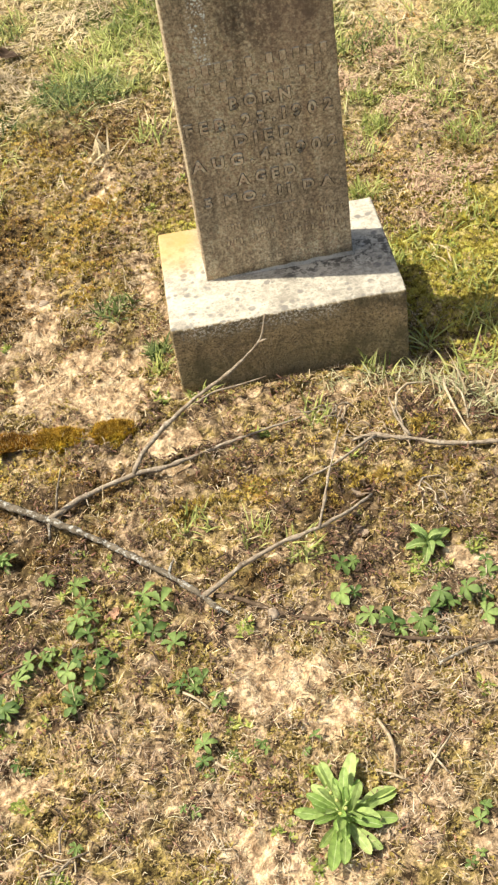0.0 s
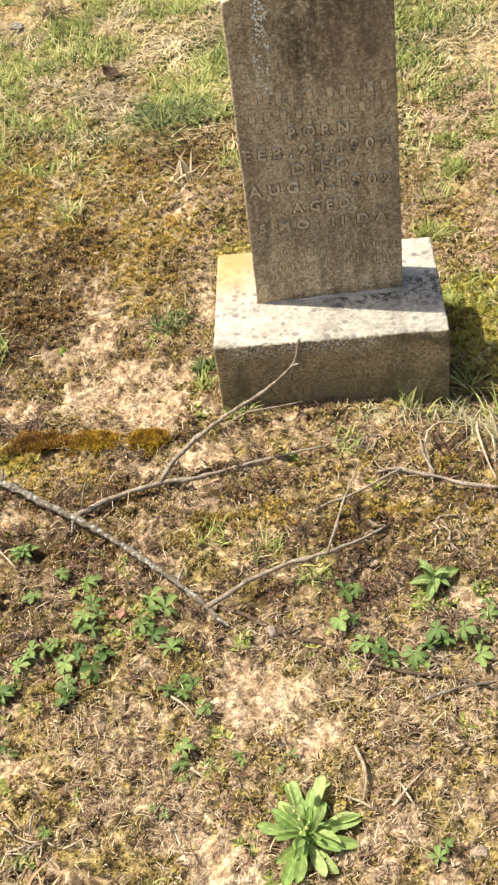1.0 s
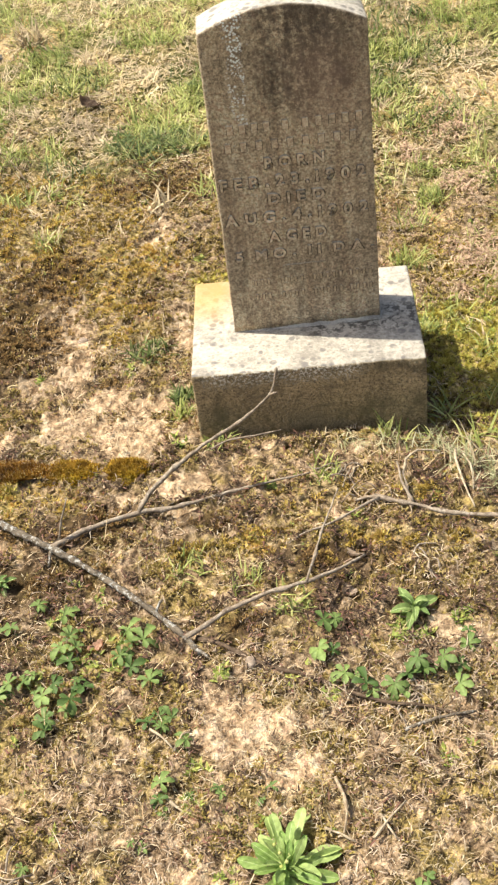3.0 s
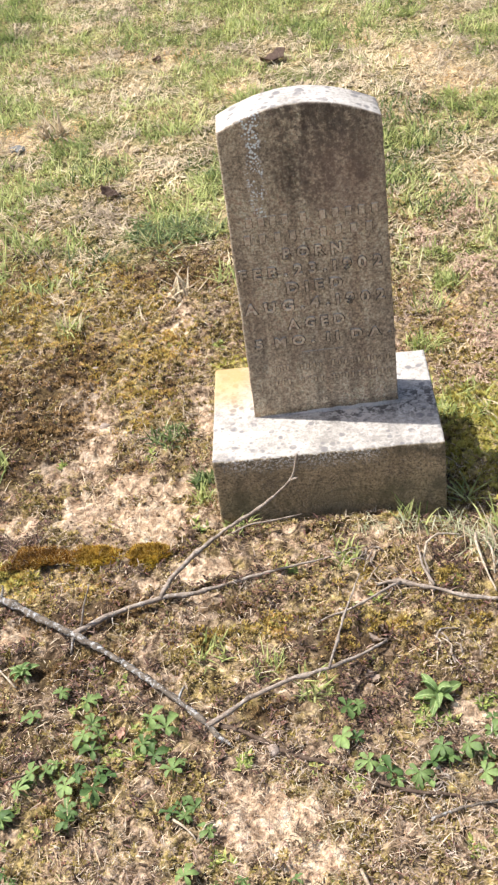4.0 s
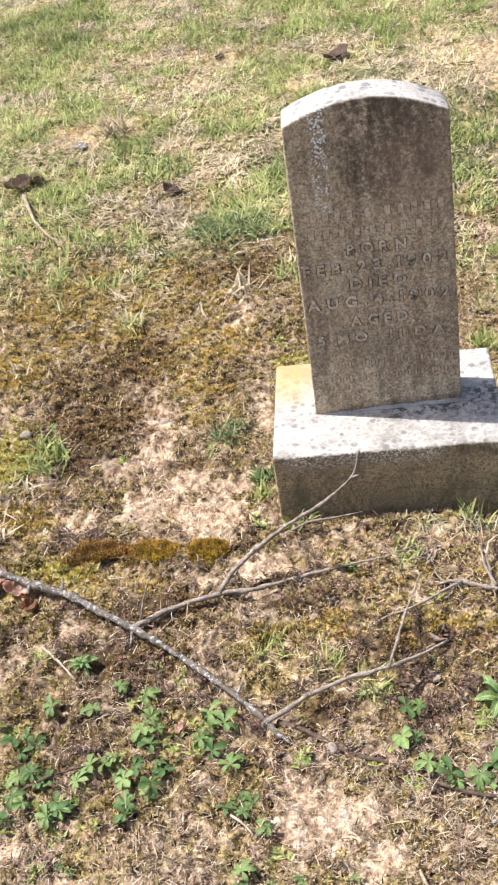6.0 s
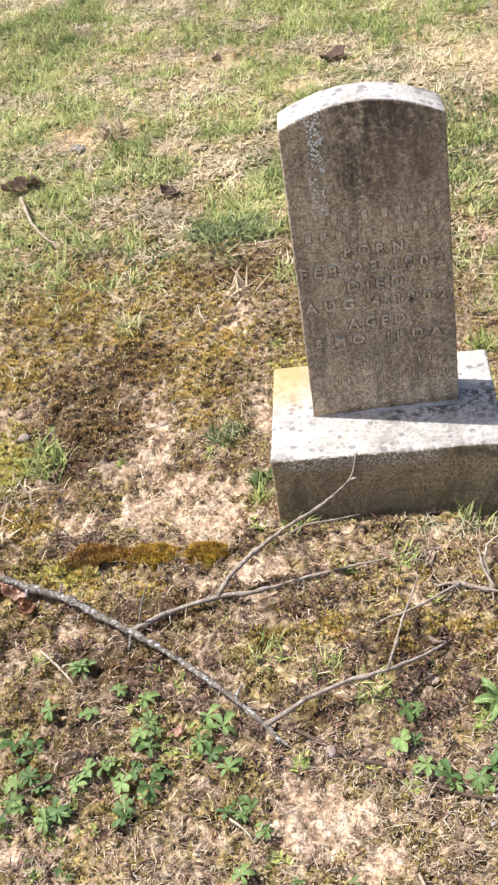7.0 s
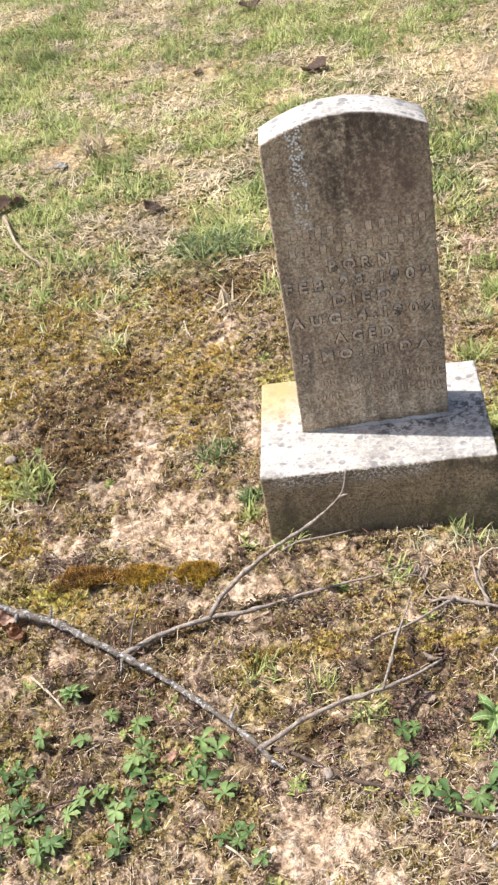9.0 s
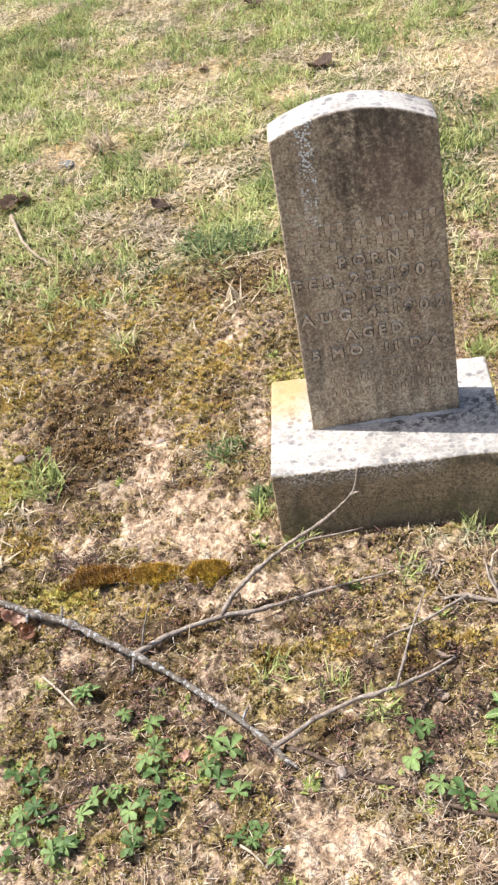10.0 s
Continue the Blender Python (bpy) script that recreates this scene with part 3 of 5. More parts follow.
def blades(rng, x, y, length, width, lean, curl, segments=2, lift=0.0, turn=None):
    """Verts and faces of many tapering blades at once. lean: 0 upright, 1 flat; curl: extra lean towards the tip."""
    n = len(x)
    z = height_at(x, y) + lift
    turn = rng.uniform(0, 2 * math.pi, n) if turn is None else turn
    dx, dy = np.cos(turn), np.sin(turn)
    verts = np.zeros((n, 2 * segments + 1, 3))
    px, pz = np.zeros(n), np.zeros(n)
    bend = np.zeros(n)
    side = curl * rng.normal(0, 0.5, n)
    for k in range(segments + 1):
        w = width * (1.0 - (k / segments) ** 2) * 0.5
        ox, oy = dx * px - dy * bend, dy * px + dx * bend
        if k < segments:
            verts[:, 2 * k] = np.stack([x + ox - dy * w, y + oy + dx * w, z + pz], 1)
            verts[:, 2 * k + 1] = np.stack([x + ox + dy * w, y + oy - dx * w, z + pz], 1)
        else:
            verts[:, 2 * k] = np.stack([x + ox, y + oy, z + pz], 1)
        angle = np.clip(lean + curl * (k + 0.5) / segments, 0.0, 1.15) * math.pi / 2
        px = px + np.sin(angle) * length / segments
        pz = np.maximum(pz + np.cos(angle) * length / segments, 0.0015)
        bend = bend + side * length / segments * (k + 1) / segments
    base = np.arange(n)[:, None] * (2 * segments + 1)
    faces = []
    for k in range(segments - 1):
        q = np.array([2 * k, 2 * k + 1, 2 * k + 3, 2 * k + 2])
        faces += (base + q).tolist()
    faces += (base + np.array([2 * segments - 2, 2 * segments - 1, 2 * segments])).tolist()
    return verts.reshape(-1, 3), faces


def stuff(name, mat, label, category, pieces, tones=None):
    verts, faces, at = [], [], 0
    for v, f in pieces:
        verts.append(v)
        faces += [[i + at for i in face] for face in f] if at else f
        at += len(v)
    me = bpy.data.meshes.new(name)
    me.from_pydata(np.concatenate(verts).tolist(), [], faces)
    toned(me, np.concatenate([np.repeat(t, len(v) // len(t)) for (v, f), t in zip(pieces, tones)]) if tones else np.full(at, 0.5))
    ob = put(name, me, mat)
    return tagged(ob, label, category, kind="stuff")


def toned(me, values):
    me.attributes.new("tone", "FLOAT", "POINT").data.foreach_set("value", np.asarray(values, np.float32))


def tone_at(rng, x, y, scale, seed, drift=0.7, own=0.2):
    """The tone of a clump, 0 to 1: drifting over the ground, and a little its own."""
    return np.clip(0.5 + drift * fbm(x, y, scale, seed, 4) + 0.6 * drift * fbm(x, y, 48.0, seed + 9, 2) + rng.normal(0, own, len(x)), 0.0, 1.0)


def cushion_moss(name, mat, label, rng, x, y, tone, radius, length, per=11):
    """Little shaggy domes of shoots: upright in the middle, leaning outwards at the rim."""
    n = len(x)
    size = rng.uniform(0.6, 1.35, n)
    r = np.sqrt(rng.uniform(0, 1, (n, per)))
    a = rng.uniform(0, 2 * math.pi, (n, per))
    reach = (radius * size)[:, None] * r
    dx, dy = np.cos(a), np.sin(a)
    bx, by = x[:, None] + reach * dx, y[:, None] + reach * dy
    bz = height_at(x, y)[:, None] + (0.004 * size)[:, None] * (1 - r * r) - 0.002
    lean = 0.15 + 0.95 * r + rng.normal(0, 0.15, (n, per))
    h = length * rng.uniform(0.6, 1.25, (n, per)) * size[:, None]
    w = length * rng.uniform(0.25, 0.5, (n, per))
    tip = np.stack([bx + dx * h * np.sin(lean), by + dy * h * np.sin(lean), bz + h * np.cos(lean)], 2)
    v = np.stack([np.stack([bx - dy * w, by + dx * w, bz], 2), np.stack([bx + dy * w, by - dx * w, bz], 2), tip], 2).reshape(-1, 3)
    count = n * per
    me = bpy.data.meshes.new(name)
    me.vertices.add(3 * count)
    me.vertices.foreach_set("co", v.astype(np.float32).ravel())
    me.loops.add(3 * count)
    me.loops.foreach_set("vertex_index", np.arange(3 * count, dtype=np.int32))
    me.polygons.add(count)
    me.polygons.foreach_set("loop_start", np.arange(0, 3 * count, 3, dtype=np.int32))
    me.update(calc_edges=True)
    me.validate()
    toned(me, np.repeat(tone, per * 3))
    return tagged(put(name, me, mat), label, "moss", kind="stuff")


def off_plinth(x, y, m=0.0):
    return (np.abs(x) > 0.23 + m) | (y < -0.004 - m) | (y > 0.33 + m)


def scatter(rng, n, lo, hi, keep):
    """n points in the box lo..hi, kept where keep(x, y), a chance from 0 to 1, allows."""
    x, y = rng.uniform(lo[0], hi[0], n), rng.uniform(lo[1], hi[1], n)
    k = (rng.uniform(0, 1, n) < keep(x, y)) & off_plinth(x, y)
    return x[k], y[k]


# ---- headstone ----
def prism(bm, outline, y0, y1):
    """A slab: an outline in x, z, from y0 to y1."""
    a = [bm.verts.new((x, y0, z)) for x, z in outline]
    b = [bm.verts.new((x, y1, z)) for x, z in outline]
    bm.faces.new(a)
    bm.faces.new(b[::-1])
    n = len(outline)
    for i in range(n):
        bm.faces.new((a[i], b[i], b[(i + 1) % n], a[(i + 1) % n])[::-1])
    bmesh.ops.recalc_face_normals(bm, faces=bm.faces)


def roughen(bm, amount, scale, seed):
    for v in bm.verts:
        p = v.co * scale + Vector((seed, seed * 0.7, 0))
        v.co += amount * noise.noise_vector(p) + 0.5 * amount * noise.noise_vector(p * 3.1)


FACE_Y = 0.136


def build_headstone():
    stone = thing("headstone", (0, 0, 0), "weathered upright stone tablet with curved top on a block base", "headstone")
    # plinth
    bm = bmesh.new()
    prism(bm, [(-0.226, -0.06), (0.229, -0.06), (0.227, 0.139), (-0.224, 0.141)], 0.0, 0.322)
    bmesh.ops.bevel(bm, geom=[e for e in bm.edges if max(v.co.z for v in e.verts) > 0.1], offset=0.006, segments=3, affect="EDGES", profile=0.6)
    bmesh.ops.subdivide_edges(bm, edges=[e for e in bm.edges if e.calc_length() > 0.03], cuts=34, use_grid_fill=True)
    roughen(bm, 0.0008, 38.0, 3)
    # the front arris is worn ragged
    for v in bm.verts:
        if v.co.z > 0.125 and v.co.y < 0.014:
            n = noise.noise(v.co * 95) + 0.6 * noise.noise(v.co * 210)
            v.co += Vector((0, 0.0013 * n, -0.0011 * abs(n)))
    # a chip out of the front arris near the corner
    for v in bm.verts:
        d = (v.co - Vector((0.205, 0.0, 0.142))).length
        if d < 0.022:
            v.co += Vector((0, 0.006, -0.007)) * (1 - d / 0.022)
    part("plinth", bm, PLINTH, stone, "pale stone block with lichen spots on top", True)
    # mortar bedding squeezed out under the tablet
    bm = bmesh.new()
    prism(bm, [(-0.142, 0.136), (0.157, 0.136), (0.155, 0.1455), (-0.140, 0.1455)], FACE_Y - 0.004, FACE_Y + 0.086)
    bmesh.ops.bevel(bm, geom=list(bm.edges), offset=0.003, segments=2, affect="EDGES")
    bmesh.ops.subdivide_edges(bm, edges=[e for e in bm.edges if e.calc_length() > 0.03], cuts=18, use_grid_fill=True)
    roughen(bm, 0.0035, 60.0, 8)
    part("mortar_bed", bm, MORTAR, stone, "crumbled light grey mortar", True)
    # tablet with a segmental crown
    left, right, spring, rise = -0.135, 0.149, 0.742, 0.038
    crown = [(left + (right - left) * k / 24, spring + 0.003 * (1 - 2 * k / 24) + rise * (1 - (2 * k / 24 - 1) ** 2)) for k in range(25)]
    bm = bmesh.new()
    prism(bm, [(-0.138, 0.143), (0.153, 0.143)] + crown[::-1], FACE_Y, FACE_Y + 0.082)
    sharp = [e for e in bm.edges if max(v.co.z for v in e.verts) > 0.3 and not (abs(e.verts[0].co.y - e.verts[1].co.y) > 0.05 and 0.01 < (e.verts[0].co.x - left) < right - left - 0.01)]
    bmesh.ops.bevel(bm, geom=sharp, offset=0.004, segments=2, affect="EDGES", profile=0.6)
    bmesh.ops.triangulate(bm, faces=[f for f in bm.faces if len(f.verts) > 4])
    for _ in range(5):
        long = [e for e in bm.edges if e.calc_length() > 0.02]
        if not long:
            break
        bmesh.ops.subdivide_edges(bm, edges=long, cuts=1)
        bmesh.ops.triangulate(bm, faces=[f for f in bm.faces if len(f.verts) > 4])
    roughen(bm, 0.0009, 45.0, 14)
    tablet = part("tablet", bm, TABLET, stone, "grimy stone slab with shallow worn inscription", True)
    build_inscription(tablet)
    # the tablet is set a touch askew on its base
    tablet.matrix_basis = pose(0.007, FACE_Y, 0, 0, 0, 1.9) @ pose(-0.007, -FACE_Y, 0)
    return stone


@functools.lru_cache(None)
def glyph(char, size):
    """Corner points, faces, left edge and width of one raised capital or digit."""
    cu = bpy.data.curves.new("letter", "FONT")
    cu.body, cu.size, cu.extrude, cu.bevel_depth, cu.bevel_resolution, cu.offset = char, size, 0.0008, 0.0010, 0, 0.0011
    tmp = new("letter", cu)
    bpy.context.view_layer.update()
    me = bpy.data.meshes.new_from_object(tmp.evaluated_get(bpy.context.evaluated_depsgraph_get()))
    bpy.data.objects.remove(tmp)
    xs = [v.co.x for v in me.vertices]
    return me, min(xs), max(xs) - min(xs)


def lettering(parent, text, x0, x1, z, size):
    """One line of the inscription, standing proud of the face, spread between x0 and x1 on the baseline z."""
    gap, space = 0.34 * size, 0.4 * size
    total = sum(space if ch == " " else glyph(ch, size)[2] + gap for ch in text) - gap
    k, x = (x1 - x0) / total, x0
    for ch in text:
        if ch == " ":
            x += space * k
            continue
        me, left, width = glyph(ch, size)
        me = me.copy()
        me.name = "letter"
        dirt_shaded(me, 2, LETTER)
        for v in me.vertices:
            v.co = Vector((x + (v.co.x - left) * k, FACE_Y - 0.0006 - v.co.z, z + v.co.y))
        put("letter", me, LETTER, parent)
        x += (width + gap) * k


def dirt_shaded(me, axis, face):
    """Clean stone on the raised face; slanting edges painted dark for lodged dirt and contact shade."""
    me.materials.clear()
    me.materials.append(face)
    me.materials.append(DIRT_SHADE)
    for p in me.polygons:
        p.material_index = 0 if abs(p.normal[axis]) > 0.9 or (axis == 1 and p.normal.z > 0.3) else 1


def bar(parent, x0, x1, z, h, proud=0.0013):
    bm = bmesh.new()
    prism(bm, [(x0, z), (x1, z), (x1, z + h), (x0, z + h)], FACE_Y - proud, FACE_Y + 0.002)
    bmesh.ops.bevel(bm, geom=list(bm.edges), offset=0.0008, segments=1, affect="EDGES")
    me = bpy.data.meshes.new("worn_line")
    bm.to_mesh(me)
    bm.free()
    dirt_shaded(me, 1, LETTER if h > 0.015 else WORN)
    return put("worn_line", me, None, parent)


def build_inscription(tablet):
    # names stand as plain bars
    for first, step, count, z in ((-0.105, 0.0215, 4, 0.562), (-0.008, 0.02, 1, 0.562), (0.027, 0.0235, 5, 0.562), (-0.112, 0.0276, 9, 0.528)):
        for k in range(count):
            bar(tablet, first + k * step, first + k * step + 0.0125, z, 0.0185, 0.0018)
    lettering(tablet, "BORN", -0.046, 0.064, 0.492, 0.029)
    lettering(tablet, "FEB.23.1902", -0.130, 0.136, 0.456, 0.030)
    lettering(tablet, "DIED", -0.046, 0.060, 0.420, 0.029)
    lettering(tablet, "AUG.4.1902", -0.130, 0.138, 0.383, 0.030)
    lettering(tablet, "AGED", -0.052, 0.058, 0.341, 0.029)
    lettering(tablet, "5 MO. 11 DA.", -0.118, 0.146, 0.305, 0.026)
    bar(tablet, -0.030, 0.052, 0.284, 0.0022)
    for z in (0.246, 0.213):
        for word, count in ((-0.088, 3), (-0.036, 4), (0.026, 5), (0.096, 4)):
            for k in range(count):
                bar(tablet, word + 0.0125 * k, word + 0.0125 * k + 0.0062, z, 0.0135, 0.0012)


# ---- branches ----
def tube(name, points, r0, r1, mat, parent, label="", sides=7, knots=0.18, seed=1, kink=0.0):
    """A twig through points (x, y, z), tapering from r0 to r1, a little crooked and knotted."""
    rng = random.Random(seed)
    pts = [Vector(p) for p in points]
    pts = [pts[0]] + [p + Vector((rng.uniform(-1, 1), rng.uniform(-1, 1), 0)) * kink for p in pts[1:-1]] + [pts[-1]]
    dense = []
    for a, b in zip(pts, pts[1:]):
        steps = max(2, int((b - a).length / 0.012))
        dense += [a.lerp(b, k / steps) for k in range(steps)]
    dense.append(pts[-1])
    n = len(dense)
    soft = [dense[0]] + [(dense[i - 1] + dense[i] * 2 + dense[i + 1]) / 4 for i in range(1, n - 1)] + [dense[-1]]
    bm, rings = bmesh.new(), []
    for i, p in enumerate(soft):
        way = (soft[min(i + 1, n - 1)] - soft[max(i - 1, 0)]).normalized()
        sideways = way.cross(Vector((0, 0, 1)))
        sideways = sideways.normalized() if sideways.length > 1e-3 else Vector((1, 0, 0))
        up = sideways.cross(way)
        r = (r0 + (r1 - r0) * i / (n - 1)) * (1 + knots * rng.uniform(-1, 1) + (0.5 if rng.random() < 0.08 else 0))
        mid = p + (sideways * rng.uniform(-1, 1) + up * rng.uniform(-0.6, 0.6)) * min(r, 0.004) * 0.35
        rings.append([bm.verts.new(mid + (sideways * math.cos(2 * math.pi * k / sides) + up * math.sin(2 * math.pi * k / sides)) * r) for k in range(sides)])
    for a, b in zip(rings, rings[1:]):
        for k in range(sides):
            bm.faces.new((a[k], a[(k + 1) % sides], b[(k + 1) % sides], b[k]))
    bm.faces.new(rings[0][::-1])
    bm.faces.new(rings[-1])
    bmesh.ops.recalc_face_normals(bm, faces=bm.faces)
    return part(name, bm, mat, parent, label, True)


def build_branches():
    limb = thing("fallen_branch", (0, 0, 0), "forked grey lichened branch lying on mossy soil", "branch")
    z = 0.012
    main = tube("main_stem", [(-0.98, -0.055, 0.03), (-0.766, -0.145, 0.024), (-0.692, -0.176, 0.022), (-0.631, -0.204, 0.02), (-0.557, -0.255, 0.018), (-0.485, -0.304, 0.016),
                 (-0.376, -0.386, 0.013), (-0.282, -0.474, 0.012), (-0.234, -0.53, 0.009), (-0.212, -0.556, 0.005)], 0.0105, 0.0042, BARK, limb, seed=2, knots=0.24, kink=0.003)
    tube("side_stem", [(-0.487, -0.300, 0.016), (-0.42, -0.256, 0.015), (-0.331, -0.226, 0.014), (-0.264, -0.220, z), (-0.169, -0.192, z), (-0.106, -0.176, 0.012), (-0.011, -0.156, 0.012)],
         0.0055, 0.0017, GREYWOOD, limb, seed=3)
    tube("rising_twig", [(-0.332, -0.226, 0.015), (-0.312, -0.20, 0.036), (-0.268, -0.18, 0.066), (-0.205, -0.165, 0.109), (-0.132, -0.16, 0.151), (-0.088, -0.16, 0.19), (-0.065, -0.165, 0.218), (-0.056, -0.165, 0.25), (-0.052, -0.166, 0.273)],
         0.0048, 0.0021, GREYWOOD, limb, seed=4)
    tube("stub_twig", [(-0.068, -0.165, 0.215), (-0.060, -0.168, 0.221), (-0.056, -0.17, 0.222)], 0.0026, 0.0014, GREYWOOD, limb, seed=41)
    tube("stub_twig", [(-0.487, -0.304, 0.014), (-0.489, -0.322, 0.012), (-0.488, -0.338, 0.006)], 0.0034, 0.0018, BARK, limb, seed=42)
    tube("stub_twig", [(-0.635, -0.203, 0.022), (-0.632, -0.19, 0.034), (-0.634, -0.182, 0.040)], 0.0032, 0.0016, BARK, limb, seed=43)
    tube("stub_twig", [(-0.70, -0.172, 0.022), (-0.706, -0.188, 0.026), (-0.703, -0.20, 0.022)], 0.004, 0.002, BARK, limb, seed=44)
    tube("stub_twig", [(-0.288, -0.468, 0.012), (-0.280, -0.455, 0.022), (-0.276, -0.45, 0.026)], 0.0034, 0.0018, BARK, limb, seed=45)
    tube("stub_twig", [(-0.218, -0.55, 0.008), (-0.204, -0.558, 0.007), (-0.196, -0.566, 0.004)], 0.0036, 0.002, BARK, limb, seed=46)
    tube("stub_twig", [(-0.474, -0.285, 0.018), (-0.462, -0.275, 0.06), (-0.445, -0.262, 0.10)], 0.0026, 0.0012, GREYWOOD, limb, seed=5)
    tube("front_stem", [(-0.235, -0.526, 0.012), (-0.166, -0.495, 0.035), (-0.100, -0.477, 0.05), (-0.031, -0.468, 0.06), (0.031, -0.429, 0.045), (0.070, -0.392, 0.03)],
         0.0048, 0.0024, GREYWOOD, limb, seed=6)
    tube("upright_twig", [(-0.030, -0.468, 0.06), (-0.013, -0.426, 0.08), (0.005, -0.383, 0.10), (0.035, -0.316, 0.12)], 0.0027, 0.0012, GREYWOOD, limb, seed=7)
    other = thing("dead_stick", (0, 0, 0), "dry brown stick with thin side twigs on the ground", "stick")
    tube("stem", [(0.42, -0.315, 0.012), (0.287, -0.303, 0.012), (0.213, -0.286, 0.013), (0.175, -0.264, 0.014), (0.127, -0.248, 0.014), (0.098, -0.234, 0.014), (0.066, -0.238, 0.010)], 0.0054, 0.0026, GREYWOOD, other, seed=8, knots=0.25)
    tube("side_twig", [(0.110, -0.240, 0.016), (0.091, -0.251, 0.016), (0.048, -0.278, 0.016), (0.012, -0.298, 0.014), (-0.029, -0.307, 0.010), (-0.06, -0.327, 0.006)], 0.0030, 0.0012, GREYWOOD, other, seed=9)
    tube("side_twig", [(0.168, -0.258, 0.016), (0.152, -0.215, 0.026), (0.150, -0.17, 0.034)], 0.0032, 0.0014, GREYWOOD, other, seed=10)
    tangle = random.Random(15)
    for k in range(15):
        x, y, a, n = tangle.gauss(0.085, 0.03), tangle.gauss(-0.232, 0.016), tangle.uniform(0, 6.28), tangle.uniform(0.018, 0.05)
        bow = tangle.uniform(-0.5, 0.5)
        tube("side_twig", [(x, y, 0.010), (x + n * 0.5 * math.cos(a), y + n * 0.5 * math.sin(a), 0.010 + tangle.uniform(0.0, 0.016)), (x + n * math.cos(a + bow), y + n * math.sin(a + bow), 0.007)], 0.0016, 0.0008, tangle.choice((GREYWOOD, DRYWOOD)), other, sides=5, seed=400 + k)
    # snarls of grey dead stalks
    for at, spread, count, seed in (((0.128, -0.662), 0.030, 20, 16), ((-0.47, -0.935), 0.020, 12, 17), ((0.165, -0.40), 0.018, 8, 18), ((0.07, -0.15), 0.020, 10, 19)):
        t = thing("dead_stalks", (*at, ground_z(*at)), "snarl of dry grey curled dead stalks on soil", "dead plant", "snarls of dead stalks")
        tangle = random.Random(seed)
        for k in range(count):
            x, y, a, n = tangle.gauss(0, spread), tangle.gauss(0, spread * 0.5), tangle.uniform(0, 6.28), tangle.uniform(0.02, 0.05)
            bow = tangle.uniform(-1.0, 1.0)
            tube("stalk", [(x, y, 0.004), (x + n * 0.5 * math.cos(a), y + n * 0.5 * math.sin(a), tangle.uniform(0.006, 0.018)), (x + n * math.cos(a + bow), y + n * math.sin(a + bow), 0.004)], 0.0017, 0.0010, tangle.choice((GREYWOOD, GREYWOOD, PALESTALK)), t, sides=5, seed=500 + k)
